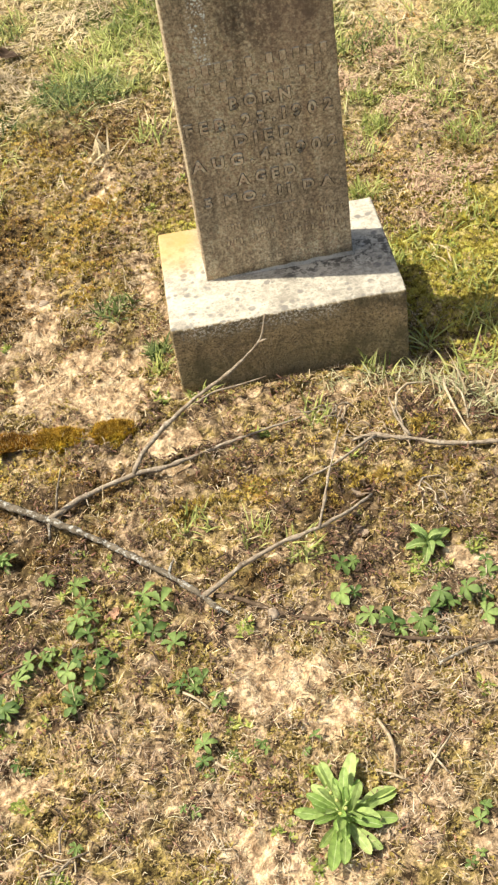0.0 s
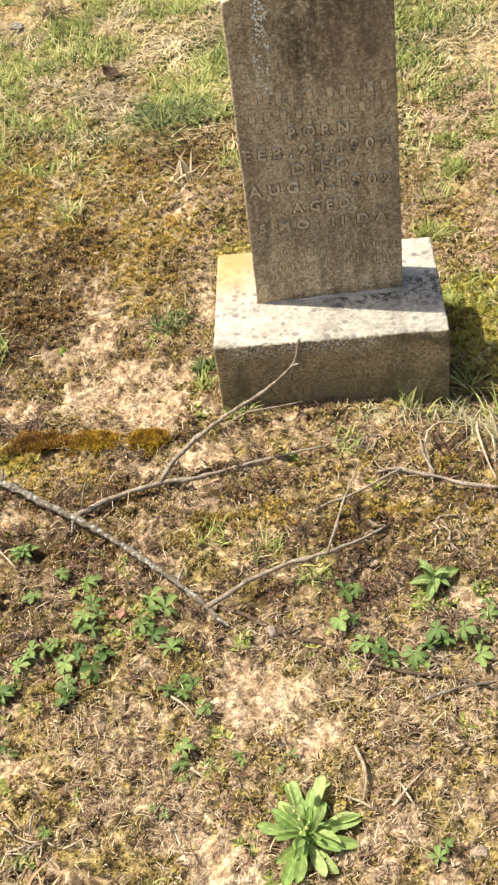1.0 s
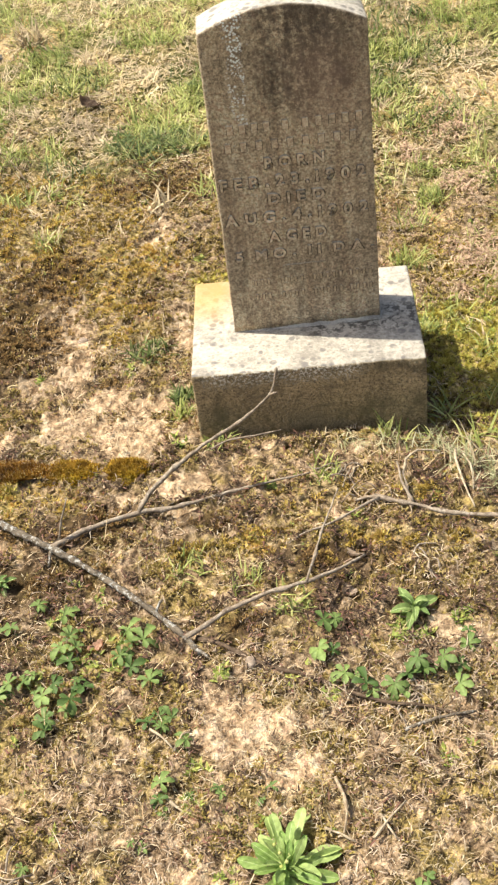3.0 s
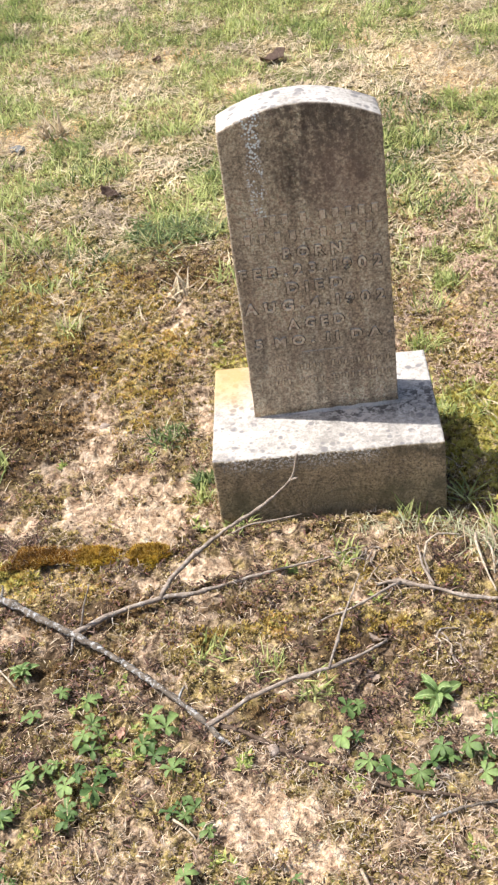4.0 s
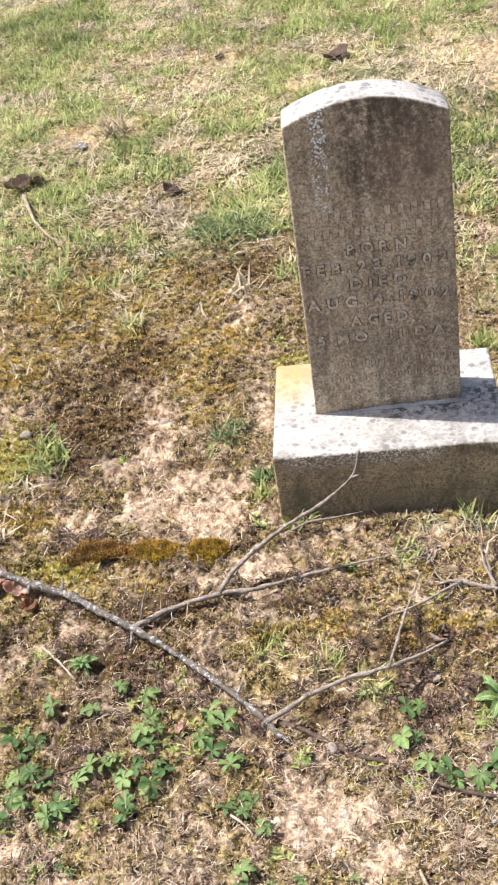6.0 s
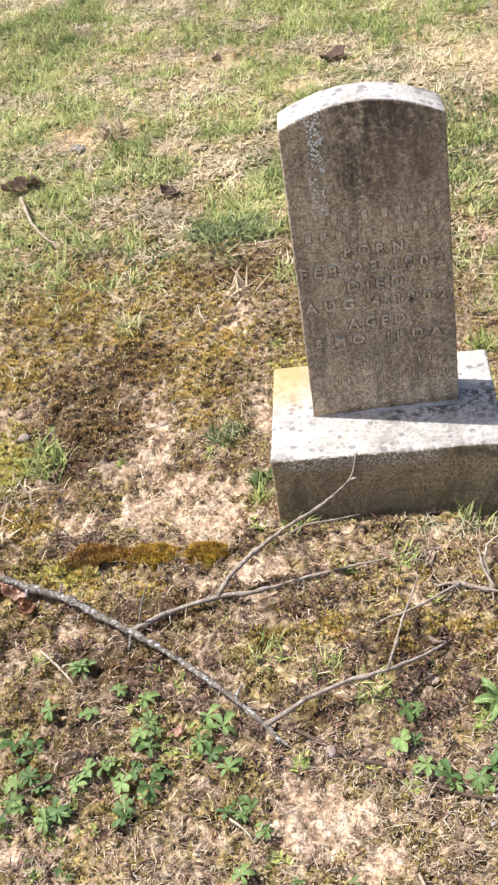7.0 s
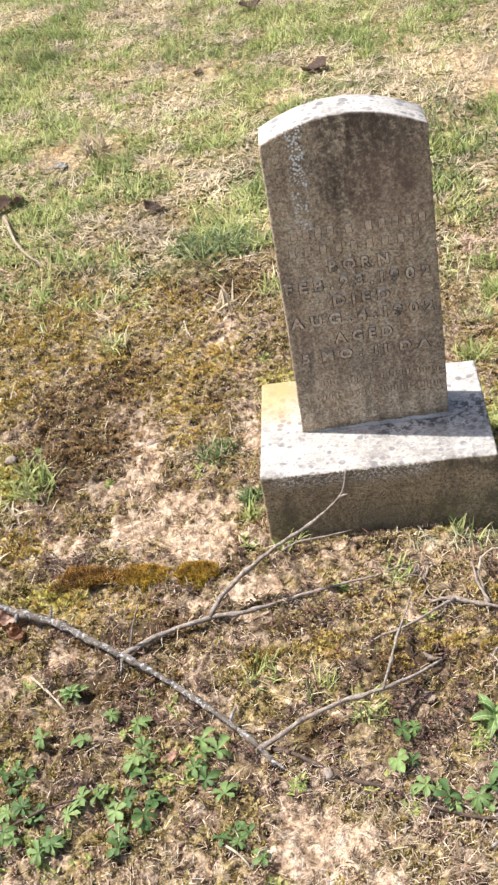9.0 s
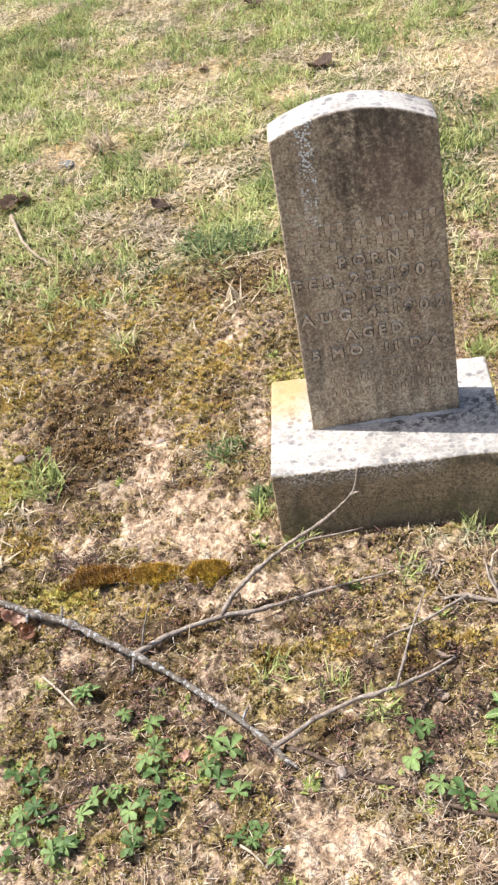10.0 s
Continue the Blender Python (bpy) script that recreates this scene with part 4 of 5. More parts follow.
    for k, (pts, r, mat, name, label) in enumerate([
        ([(-0.219, -0.522, 0.004), (-0.172, -0.543, 0.006), (-0.118, -0.581, 0.005), (-0.083, -0.599, 0.006), (-0.04, -0.613, 0.003), (0.016, -0.648, 0.006), (0.08, -0.677, 0.005), (0.131, -0.683, 0.004), (0.20, -0.71, 0.003)], 0.0044, DARKWOOD, "dark_stick", "thin rotten dark stick pressed into the soil"),
        ([(-1.102, 1.663, 0.01), (-1.02, 1.442, 0.022), (-0.964, 1.336, 0.026), (-0.899, 1.268, 0.012)], 0.0065, DRYWOOD, "curved_stick", "pale curved bark-less stick in the grass"),
        ([(-0.009, -0.798, 0.006), (0.002, -0.828, 0.01), (0.006, -0.856, 0.009), (-0.003, -0.886, 0.005)], 0.0027, DRYWOOD, "small_stick", "short crooked brown twig on sandy soil"),
        ([(-0.20, -0.066, 0.012), (-0.166, -0.059, 0.026), (-0.111, -0.058, 0.03), (-0.061, -0.048, 0.03)], 0.0024, GREYWOOD, "small_stick", "thin grey twig at the foot of the stone"),
        ([(-0.63, -0.63, 0.006), (-0.575, -0.605, 0.012), (-0.53, -0.592, 0.008)], 0.003, DARKWOOD, "small_stick", "short dark twig under green leaves"),
        ([(-0.655, -0.325, 0.008), (-0.615, -0.366, 0.011), (-0.579, -0.407, 0.006)], 0.0027, PALESTALK, "small_stick", "straight straw-coloured stick on the soil"),
        ([(-0.255, -0.816, 0.007), (-0.238, -0.832, 0.009), (-0.221, -0.845, 0.006)], 0.0018, PALESTALK, "dry_stalk", "short pale dry stalk on the soil"),
        ([(-0.029, -0.878, 0.007), (-0.008, -0.889, 0.010), (0.014, -0.902, 0.006)], 0.0019, PALESTALK, "dry_stalk", "short pale dry stalk on the soil"),
        ([(0.038, -0.898, 0.006), (0.064, -0.872, 0.016), (0.088, -0.846, 0.010)], 0.0026, PALESTALK, "dry_stalk", "pale dry stalk lying across another"),
        ([(0.050, -0.862, 0.006), (0.058, -0.880, 0.013), (0.070, -0.902, 0.006)], 0.0024, PALESTALK, "dry_stalk", "pale dry stalk lying across another"),
        ([(0.159, -0.183, 0.012), (0.166, -0.155, 0.026), (0.190, -0.141, 0.034), (0.233, -0.14, 0.024)], 0.0024, PALESTALK, "dry_stalk", "arched pale dry stalk beside the base"),
        ([(0.262, -0.132, 0.016), (0.257, -0.165, 0.022), (0.261, -0.195, 0.020), (0.268, -0.24, 0.014), (0.276, -0.278, 0.008)], 0.0030, PALESTALK, "dry_stalk", "bent bleached stalk in the grass"),
        ([(0.275, -0.14, 0.016), (0.285, -0.19, 0.022), (0.28, -0.235, 0.010)], 0.0024, PALESTALK, "dry_stalk", "bent bleached stalk in the grass"),
        ([(0.165, -0.265, 0.008), (0.160, -0.205, 0.018), (0.158, -0.185, 0.022)], 0.0034, GREYWOOD, "small_stick", "short grey upright stub of a twig"),
        ([(-0.285, -0.700, 0.016), (-0.262, -0.722, 0.022), (-0.246, -0.738, 0.010)], 0.0020, PALESTALK, "dry_stalk", "pale bent stalk among green leaves"),
        ([(-0.246, -0.738, 0.010), (-0.235, -0.712, 0.020), (-0.220, -0.708, 0.010)], 0.0018, PALESTALK, "dry_stalk", "pale bent stalk among green leaves"),
        ([(-0.352, -0.487, 0.008), (-0.33, -0.507, 0.014), (-0.305, -0.533, 0.008)], 0.0018, PALESTALK, "dry_stalk", "pale stalk beside the fallen branch"),
        ([(0.10, -0.725, 0.005), (0.15, -0.712, 0.01), (0.21, -0.705, 0.01)], 0.003, BARK, "small_stick", "short grey twig beside dry litter"),
    ]):
        t = thing(name, (0, 0, 0), label, "stick")
        tube("stem", pts, r, r * 0.55, mat, t, seed=20 + k)
    return limb


# ---- plants ----
def leaf_mesh(name, length, width, mat, droop=0.5, fold=0.25, widest=0.6, wave=0.0, segments=7, blunt=0.8, rib=None):
    """A leaf along +x that rises, arches over and droops, creased along its midrib."""
    bm, rings = bmesh.new(), []
    x = z = 0.0
    for k in range(segments + 1):
        s = k / segments
        w = width * 0.5 * (math.sin(math.pi * min(1.0, s ** (math.log(0.5) / math.log(widest)))) ** blunt if 0 < s < 1 else 0.04) + (0.0015 if s < 0.2 else 0.0)
        ring = []
        for f in (-1.0, -0.55, -0.09, 0.09, 0.55, 1.0):
            ring.append(bm.verts.new((x, w * f, z + abs(f) * w * fold * 2 + wave * width * math.sin(9 * s + 2 * f) * abs(f))))
        rings.append(ring)
        angle = 0.55 - droop * 2.0 * s
        x += math.cos(angle) * length / segments
        z += math.sin(angle) * length / segments
    for a, b in zip(rings, rings[1:]):
        for r in range(5):
            bm.faces.new((a[r], a[r + 1], b[r + 1], b[r])).material_index = 1 if rib and r == 2 else 0
    me = bpy.data.meshes.new(name)
    bm.to_mesh(me)
    bm.free()
    me.materials.append(mat)
    if rib:
        me.materials.append(rib)
    me.polygons.foreach_set("use_smooth", [True] * len(me.polygons))
    return me


def palmate_mesh(seed):
    """One palmate leaf: five wedge-shaped leaflets, broad and toothed towards the tip, on a short stalk."""
    rng = random.Random(seed)
    bm = bmesh.new()
    hub = Vector((0, 0, 0.016))
    lobes = rng.choice(((-128, -64, 0, 64, 128), (-110, -55, 0, 55, 110), (-135, -90, -45, 0, 45, 90, 135)))
    for k, a in enumerate(lobes):
        size = (1.0 - 0.32 * abs(a) / 128) * rng.uniform(0.85, 1.1) * 0.0235
        a = radians(a + rng.uniform(-7, 7))
        tilt, sag, fold = rng.uniform(-0.05, 0.65), rng.uniform(0.2, 0.75), rng.uniform(0.25, 0.75)
        broad = rng.uniform(0.85, 1.05) * (0.72 if len(lobes) == 7 else 0.95)
        prev = None
        for s, w in ((0.0, 0.04), (0.25, 0.13), (0.48, 0.25), (0.58, 0.235), (0.72, 0.315), (0.80, 0.285), (0.92, 0.23), (1.0, 0.10)):
            w = w * size * broad * rng.uniform(0.92, 1.08)
            row = []
            for f in (-1, 0, 1):
                lx = size * (s + (0.03 if f == 0 else -0.035 * (s > 0.85)))
                ly, lz = w * f, size * (tilt * s - sag * s * s) + 0.002 + (fold * w if f else 0.0)
                row.append(bm.verts.new(hub + Vector((lx * math.cos(a) - ly * math.sin(a), lx * math.sin(a) + ly * math.cos(a), lz))))
            if prev:
                bm.faces.new((prev[0], prev[1], row[1], row[0]))
                bm.faces.new((prev[1], prev[2], row[2], row[1]))
            prev = row
    # stalk
    lean = Vector((rng.uniform(-0.012, 0.012), rng.uniform(-0.012, 0.012), -0.004))
    lo = [bm.verts.new(lean + Vector((0.0011 * math.cos(t), 0.0011 * math.sin(t), 0))) for t in (0, 2.1, 4.2)]
    hi = [bm.verts.new(hub + Vector((0.0009 * math.cos(t), 0.0009 * math.sin(t), 0.002))) for t in (0, 2.1, 4.2)]
    for k in range(3):
        bm.faces.new((lo[k], lo[(k + 1) % 3], hi[(k + 1) % 3], hi[k]))
    me = bpy.data.meshes.new("leaf")
    bm.to_mesh(me)
    bm.free()
    me.materials.append(PALMATE)
    me.polygons.foreach_set("use_smooth", [True] * len(me.polygons))
    return me


def ground_z(x, y):
    return float(height_at(np.array([x]), np.array([y]))[0])


# where the palmate weeds stand: the leafy patch, the clump under the dead stick, single ones
WEED_PATCH = [(-0.496, -0.437), (-0.453, -0.461), (-0.44, -0.498), (-0.528, -0.482), (-0.604, -0.469), (-0.441, -0.527), (-0.428, -0.562), (-0.629, -0.534), (-0.334, -0.511), (-0.309, -0.527), (-0.35, -0.546), (-0.321, -0.57),
              (-0.287, -0.616), (-0.448, -0.591), (-0.516, -0.598), (-0.493, -0.594), (-0.531, -0.623), (-0.585, -0.603), (-0.616, -0.601), (-0.457, -0.624), (-0.424, -0.637), (-0.399, -0.616)]
WEED_FRONT = [(-0.448, -0.666), (-0.454, -0.69), (-0.577, -0.671), (-0.555, -0.668), (-0.254, -0.67), (-0.287, -0.697), (-0.235, -0.725), (-0.258, -0.797), (-0.667, -0.543), (-0.646, -0.604), (-0.638, -0.645), (-0.577, -0.687), (-0.547, -0.682), (-0.648, -0.683)]
WEED_RIGHT = [(-0.016, -0.518), (-0.012, -0.571), (0.019, -0.619), (0.046, -0.645), (0.094, -0.64), (0.122, -0.635), (0.138, -0.609), (0.144, -0.635), (0.192, -0.624), (0.224, -0.574), (0.199, -0.653), (0.185, -0.611)]
WEED_SMALL = [(-0.224, -0.814), (-0.181, -0.796), (-0.1, -0.808), (-0.264, -0.842), (-0.281, -0.891), (-0.545, -0.762), (0.108, -0.96), (0.096, -0.974), (0.066, -1.027), (-0.46, -0.909)]


def build_palmate_plants():
    rng = random.Random(31)
    meshes = [palmate_mesh(k) for k in range(10)]
    for spots, size in ((WEED_PATCH, 1.12), (WEED_FRONT, 1.02), (WEED_RIGHT, 1.08), (WEED_SMALL, 0.68)):
        for x, y in spots:
            t = thing("creeping_cinquefoil", (x, y, ground_z(x, y)), "low green weed with broad-lobed palmate leaves on mossy soil", "weed", "palmate weeds", rz=rng.uniform(0, 360))
            for k in range(rng.choice((1, 2, 2))):
                ob = put("leaf", rng.choice(meshes), None, t)
                d, a = (0.0 if k == 0 else rng.uniform(0.014, 0.024)), rng.uniform(0, 6.28)
                s = size * rng.uniform(0.8, 1.12) * (1.0 if k == 0 else 0.7)
                ob.matrix_basis = pose(d * math.cos(a), d * math.sin(a), rng.uniform(-0.006, 0.003), rng.uniform(-26, 26), rng.uniform(-26, 26), rng.uniform(0, 360)) @ Matrix.Scale(s, 4)


def strap_mesh(length, width, droop, curl, seed):
    """A tongue-shaped leaf along +x: a narrow foot, broadest past the middle, a rounded tip, edges a little wavy."""
    rng = random.Random(seed)
    bm, rings = bmesh.new(), []
    x = z = last = 0.0
    lag = rng.uniform(0, 6)
    for s in (0.0, 0.12, 0.26, 0.4, 0.54, 0.67, 0.78, 0.86, 0.92, 0.965, 1.0):
        w = 0.16 + 0.84 * min(1.0, max(0.0, (s - 0.05) / 0.6)) ** 1.2
        if s > 0.74:
            w *= math.sqrt(max(0.0, 1 - ((s - 0.74) / 0.262) ** 2))
        w *= width * 0.5
        angle = 0.5 - droop * 2.0 * s
        x += math.cos(angle) * length * (s - last)
        z += math.sin(angle) * length * (s - last)
        last = s
        rings.append([bm.verts.new((x, w * f, z + abs(f) * w * curl + 0.10 * width * math.sin(11 * s + 2 * f + lag) * abs(f) ** 2)) for f in (-1.0, -0.55, -0.07, 0.07, 0.55, 1.0)])
    for a, b in zip(rings, rings[1:]):
        for r in range(5):
            bm.faces.new((a[r], a[r + 1], b[r + 1], b[r])).material_index = 1 if r == 2 else 0
    me = bpy.data.meshes.new("leaf")
    bm.to_mesh(me)
    bm.free()
    me.materials.append(ROSETTE)
    me.materials.append(MIDRIB)
    me.polygons.foreach_set("use_smooth", [True] * len(me.polygons))
    return me


def sprout(name, at, label, count, scale, seed):
    rng = random.Random(seed)
    t = thing(name, (*at, ground_z(*at)), label, "weed")
    kinds = [leaf_mesh("leaf", 0.075, 0.024, SPEAR, d, 0.35, 0.52, 0.06, 8, 0.8, MIDRIB) for d in (0.55, 0.8, 1.05)]
    for k in range(count):
        ring = k / count
        ob = put("leaf", rng.choice(kinds), None, t)
        ob.matrix_basis = pose(0, 0, 0.030 * scale * (1 - ring), rng.uniform(-12, 12), -34 * (1 - ring) + rng.uniform(-6, 10), k * 137.5 + rng.uniform(-12, 12)) @ Matrix.Scale(scale * rng.uniform(0.8, 1.1) * (0.6 + 0.4 * ring), 4)
    bm = bmesh.new()
    bmesh.ops.create_cone(bm, segments=7, radius1=0.0035 * scale, radius2=0.002 * scale, depth=0.05 * scale)
    part("stem", bm, SPEAR, t).location = (0, 0, 0.014 * scale)


def build_rosettes():
    rng = random.Random(8)
    t = thing("leafy_rosette", (-0.087, -0.933, ground_z(-0.087, -0.933)), "bright green rosette weed with tongue-shaped leaves and pale buds", "weed")
    kinds = [strap_mesh(0.080, 0.0165, d, c, k) for k, (d, c) in enumerate(((0.28, 0.5), (0.36, 0.2), (0.45, 0.6), (0.55, 0.35), (0.40, 0.1), (0.62, 0.45)))]
    for k in range(46):
        ring = k / 46
        ob = put("leaf", rng.choice(kinds), None, t)
        s = (0.42 + 0.62 * ring ** 0.7) * rng.uniform(0.8, 1.18)
        ob.matrix_basis = pose(rng.uniform(-0.006, 0.006), rng.uniform(-0.006, 0.006), 0.016 - 0.012 * ring, rng.uniform(-38, 38), -50 * (1 - ring) ** 1.3 + rng.uniform(-14, 10), k * 137.5 + rng.uniform(-30, 30)) @ Matrix.Scale(s, 4)
    for k in range(5):
        bm = bmesh.new()
        bmesh.ops.create_icosphere(bm, subdivisions=2, radius=0.0026)
        for v in bm.verts:
            v.co.z *= 1.3
            v.co *= 1 + 0.25 * math.sin(5 * math.atan2(v.co.y, v.co.x))
        ob = part("bud", bm, PETAL, t, "pale yellow flower bud" if k < 2 else "", True)
        ob.matrix_basis = pose(rng.uniform(-0.014, 0.014), rng.uniform(-0.012, 0.014), 0.034 + 0.005 * k, rng.uniform(-20, 20), rng.uniform(-20, 20))
    sprout("broadleaf_sprout", (0.140, -0.501), "upright sprout with broad pointed arching green leaves", 10, 0.74, 5)
    sprout("broadleaf_sprout", (-0.572, -0.373), "small dark green sprout with narrow arching leaflets", 11, 0.5, 6)


def build_moss_cushions():
    rng = np.random.RandomState(77)
    for cx, cy, rx, ry, h in CUSHIONS:
        bm = bmesh.new()
        bmesh.ops.create_uvsphere(bm, u_segments=44, v_segments=26, radius=1.0)
        for v in bm.verts:
            n = 1.1 * noise.noise(v.co * 2.9 + Vector((cx * 40, cy * 40, 0)))
            v.co = Vector((v.co.x * rx * (0.92 + 0.4 * n), v.co.y * ry * (0.92 + 0.4 * n), max(v.co.z, -0.25) * h * (1 + 0.4 * n)))
        mat = RUSTMOSS if cx < -0.55 else OCHREMOSS
        t = tagged(part("moss_cushion", bm, mat, None, "", True), "rusty brown moss cushion on sandy soil" if cx < -0.55 else "rounded ochre-green moss cushion on sandy soil", "moss", "moss cushions")
        t.matrix_basis = pose(cx, cy, ground_z(cx, cy) + 0.002)
        # its fine shoots
        n = 5200
        a = rng.uniform(0, 2 * math.pi, n)
        r = np.sqrt(rng.uniform(0, 1.5, n)) * (0.95 + 0.22 * np.sin(3 * a + cx * 50) + 0.12 * np.sin(7 * a))
        x, y = r * np.cos(a), r * np.sin(a)
        v, f = blades(rng, x * rx, y * ry, rng.uniform(0.004, 0.010, n), rng.uniform(0.0011, 0.0021, n), rng.uniform(0, 0.85, n), rng.uniform(0, 0.3, n), 1)
        base = np.repeat(height_at(x * rx, y * ry), 3)
        v[:, 2] += np.repeat(np.sqrt(np.maximum(0, 1 - r * r)) * h * 0.97, 3) - base
        me = bpy.data.meshes.new("moss_fuzz")
        me.from_pydata(v.tolist(), [], f)
        tagged(put("moss_fuzz", me, mat, t), kind="stuff")


def dead_leaf_mesh(seed, size, mat):
    """A curled oak-like leaf, lobed and cupped."""
    rng = random.Random(seed)
    bm = bmesh.new()
    prev, n = None, 10
    cup, twist = rng.uniform(0.3, 0.8), rng.uniform(-0.8, 0.8)
    for i in range(n + 1):
        s = i / n
        w = size * (0.06 + 0.34 * math.sin(math.pi * s) ** 0.7 * (1.0 if i % 3 else 0.62)) if 0 < i < n else size * 0.03
        row = []
        for f in (-1, -0.5, 0, 0.5, 1):
            y = w * f
            row.append(bm.verts.new((size * (s - 0.5), y * math.cos(0.5 * cup * f), size * 0.28 * cup * f * f + size * 0.22 * (2 * s - 1) ** 2 * rng.uniform(0.5, 1.2) + y * twist * (s - 0.5))))
        if prev:
            for k in range(4):
                bm.faces.new((prev[k], prev[k + 1], row[k + 1], row[k]))
        prev = row
    bmesh.ops.solidify(bm, geom=list(bm.faces), thickness=size * 0.012)
    me = bpy.data.meshes.new("dead_leaf")
    bm.to_mesh(me)
    bm.free()
    me.materials.append(mat)
    me.polygons.foreach_set("use_smooth", [True] * len(me.polygons))
    return me


def build_dead_leaves():
    brown = [dead_leaf_mesh(k, 0.085, DEADLEAF) for k in range(4)]
    pale = [dead_leaf_mesh(20 + k, 0.08, PALELEAF) for k in range(2)]
    tan = [dead_leaf_mesh(30 + k, 0.085, TANLEAF) for k in range(2)]
    rust = [dead_leaf_mesh(10 + k, 0.07, RUSTLEAF) for k in range(3)]
    spots = [(-0.058, 2.60, 1.25, 20, brown, "dark curled dead leaf standing in the lawn"), (-0.594, 1.55, 0.85, 160, tan, "flat brown dead leaf in the grass"),
             (-1.137, 1.735, 1.1, 40, brown, "dark curled dead leaf in the grass"), (-1.085, 1.78, 0.9, 100, brown, "dark curled dead leaf in the grass"),
             (-0.53, 2.81, 0.6, 70, brown, "small dark curled dead leaf in the lawn"), (-0.73, -0.175, 0.85, 10, rust, "rust-orange dead leaf under the branch"),
             (-0.775, -0.15, 0.8, 80, rust, "rust-orange dead leaf under the branch"), (-0.70, -0.215, 0.6, 140, rust, "rust-orange dead leaf under the branch"),
             (-0.386, -0.521, 0.42, 30, rust, "small tan dead leaf among weeds"), (0.058, -0.36, 0.55, 60, pale, "small curled tan leaf beside a twig"),
             (0.04, -0.45, 0.42, 120, pale, "flat grey-brown leaf on the soil"), (-0.33, 3.55, 1.1, 0, brown, "dark curled dead leaf standing in the lawn"),
             (0.56, 1.05, 0.45, 10, pale, "small tan dead leaf in the grass"), (-0.40, -0.60, 0.35, 75, brown, "small flat brown leaf among weeds")]
    rng = random.Random(3)
    for x, y, s, rz, kind, label in spots:
        ob = tagged(put("dead_leaf", rng.choice(kind), None), label, "leaf", "fallen leaves")
        lift = 0.013 if y > 1 else 0.006
        ob.matrix_basis = pose(x, y, ground_z(x, y) + lift * s, rng.uniform(-16, 16), rng.uniform(-14, 14), rz) @ Matrix.Scale(s, 4)


def build_pebbles():
    rng = random.Random(12)
    for x, y, s, label in [(-0.130, -0.581, 0.0105, "small grey-brown pebble beside a dark stick"), (0.148, -0.966, 0.012, "small round tan pebble on the soil"),
                           (-0.545, 0.60, 0.011, "small pale pebble on moss"), (-0.82, 0.33, 0.014, "small white stone chip on moss"),
                           (-0.98, 2.05, 0.030, "flat blue-grey stone in the lawn"), (-0.50, 0.36, 0.012, "small ochre pebble on sandy soil")]:
        bm = bmesh.new()
        bmesh.ops.create_icosphere(bm, subdivisions=3, radius=s)
        for v in bm.verts:
            v.co *= 1 + 0.28 * noise.noise(v.co * 60 + Vector((x * 9, y * 9, 0)))
            v.co.z *= 0.62 if s < 0.02 else 0.32
        mat = SLATE if s > 0.02 else PEBBLE
        ob = tagged(part("pebble", bm, mat, None, "", True), label, "pebble", "pebbles")
        ob.matrix_basis = pose(x, y, ground_z(x, y) + (s * 0.3 if s < 0.02 else 0.002), 0, 0, rng.uniform(0, 360))


def tuft(x, y, count, length, width, spread, mat, name, label, category, seed, lean=(0.05, 0.75)):
    rng = np.random.RandomState(seed)
    a, r = rng.uniform(0, 2 * math.pi, count), spread * np.sqrt(rng.uniform(0, 1, count))
    px, py = x + r * np.cos(a), y + r * np.sin(a)
    ok = off_plinth(px, py)
    px, py = px[ok], py[ok]
    n = len(px)
    v, f = blades(rng, px, py, length * rng.uniform(0.45, 1.15, n), width * rng.uniform(0.6, 1.2, n), rng.uniform(*lean, n), rng.uniform(0.05, 0.6, n), 4)
    me = bpy.data.meshes.new(name)
    me.from_pydata(v.tolist(), [], f)
    toned(me, np.repeat(np.clip(rng.normal(0.45, 0.12, n), 0, 1), len(v) // n))
    return tagged(put(name, me, mat), label, category, "grass tufts")


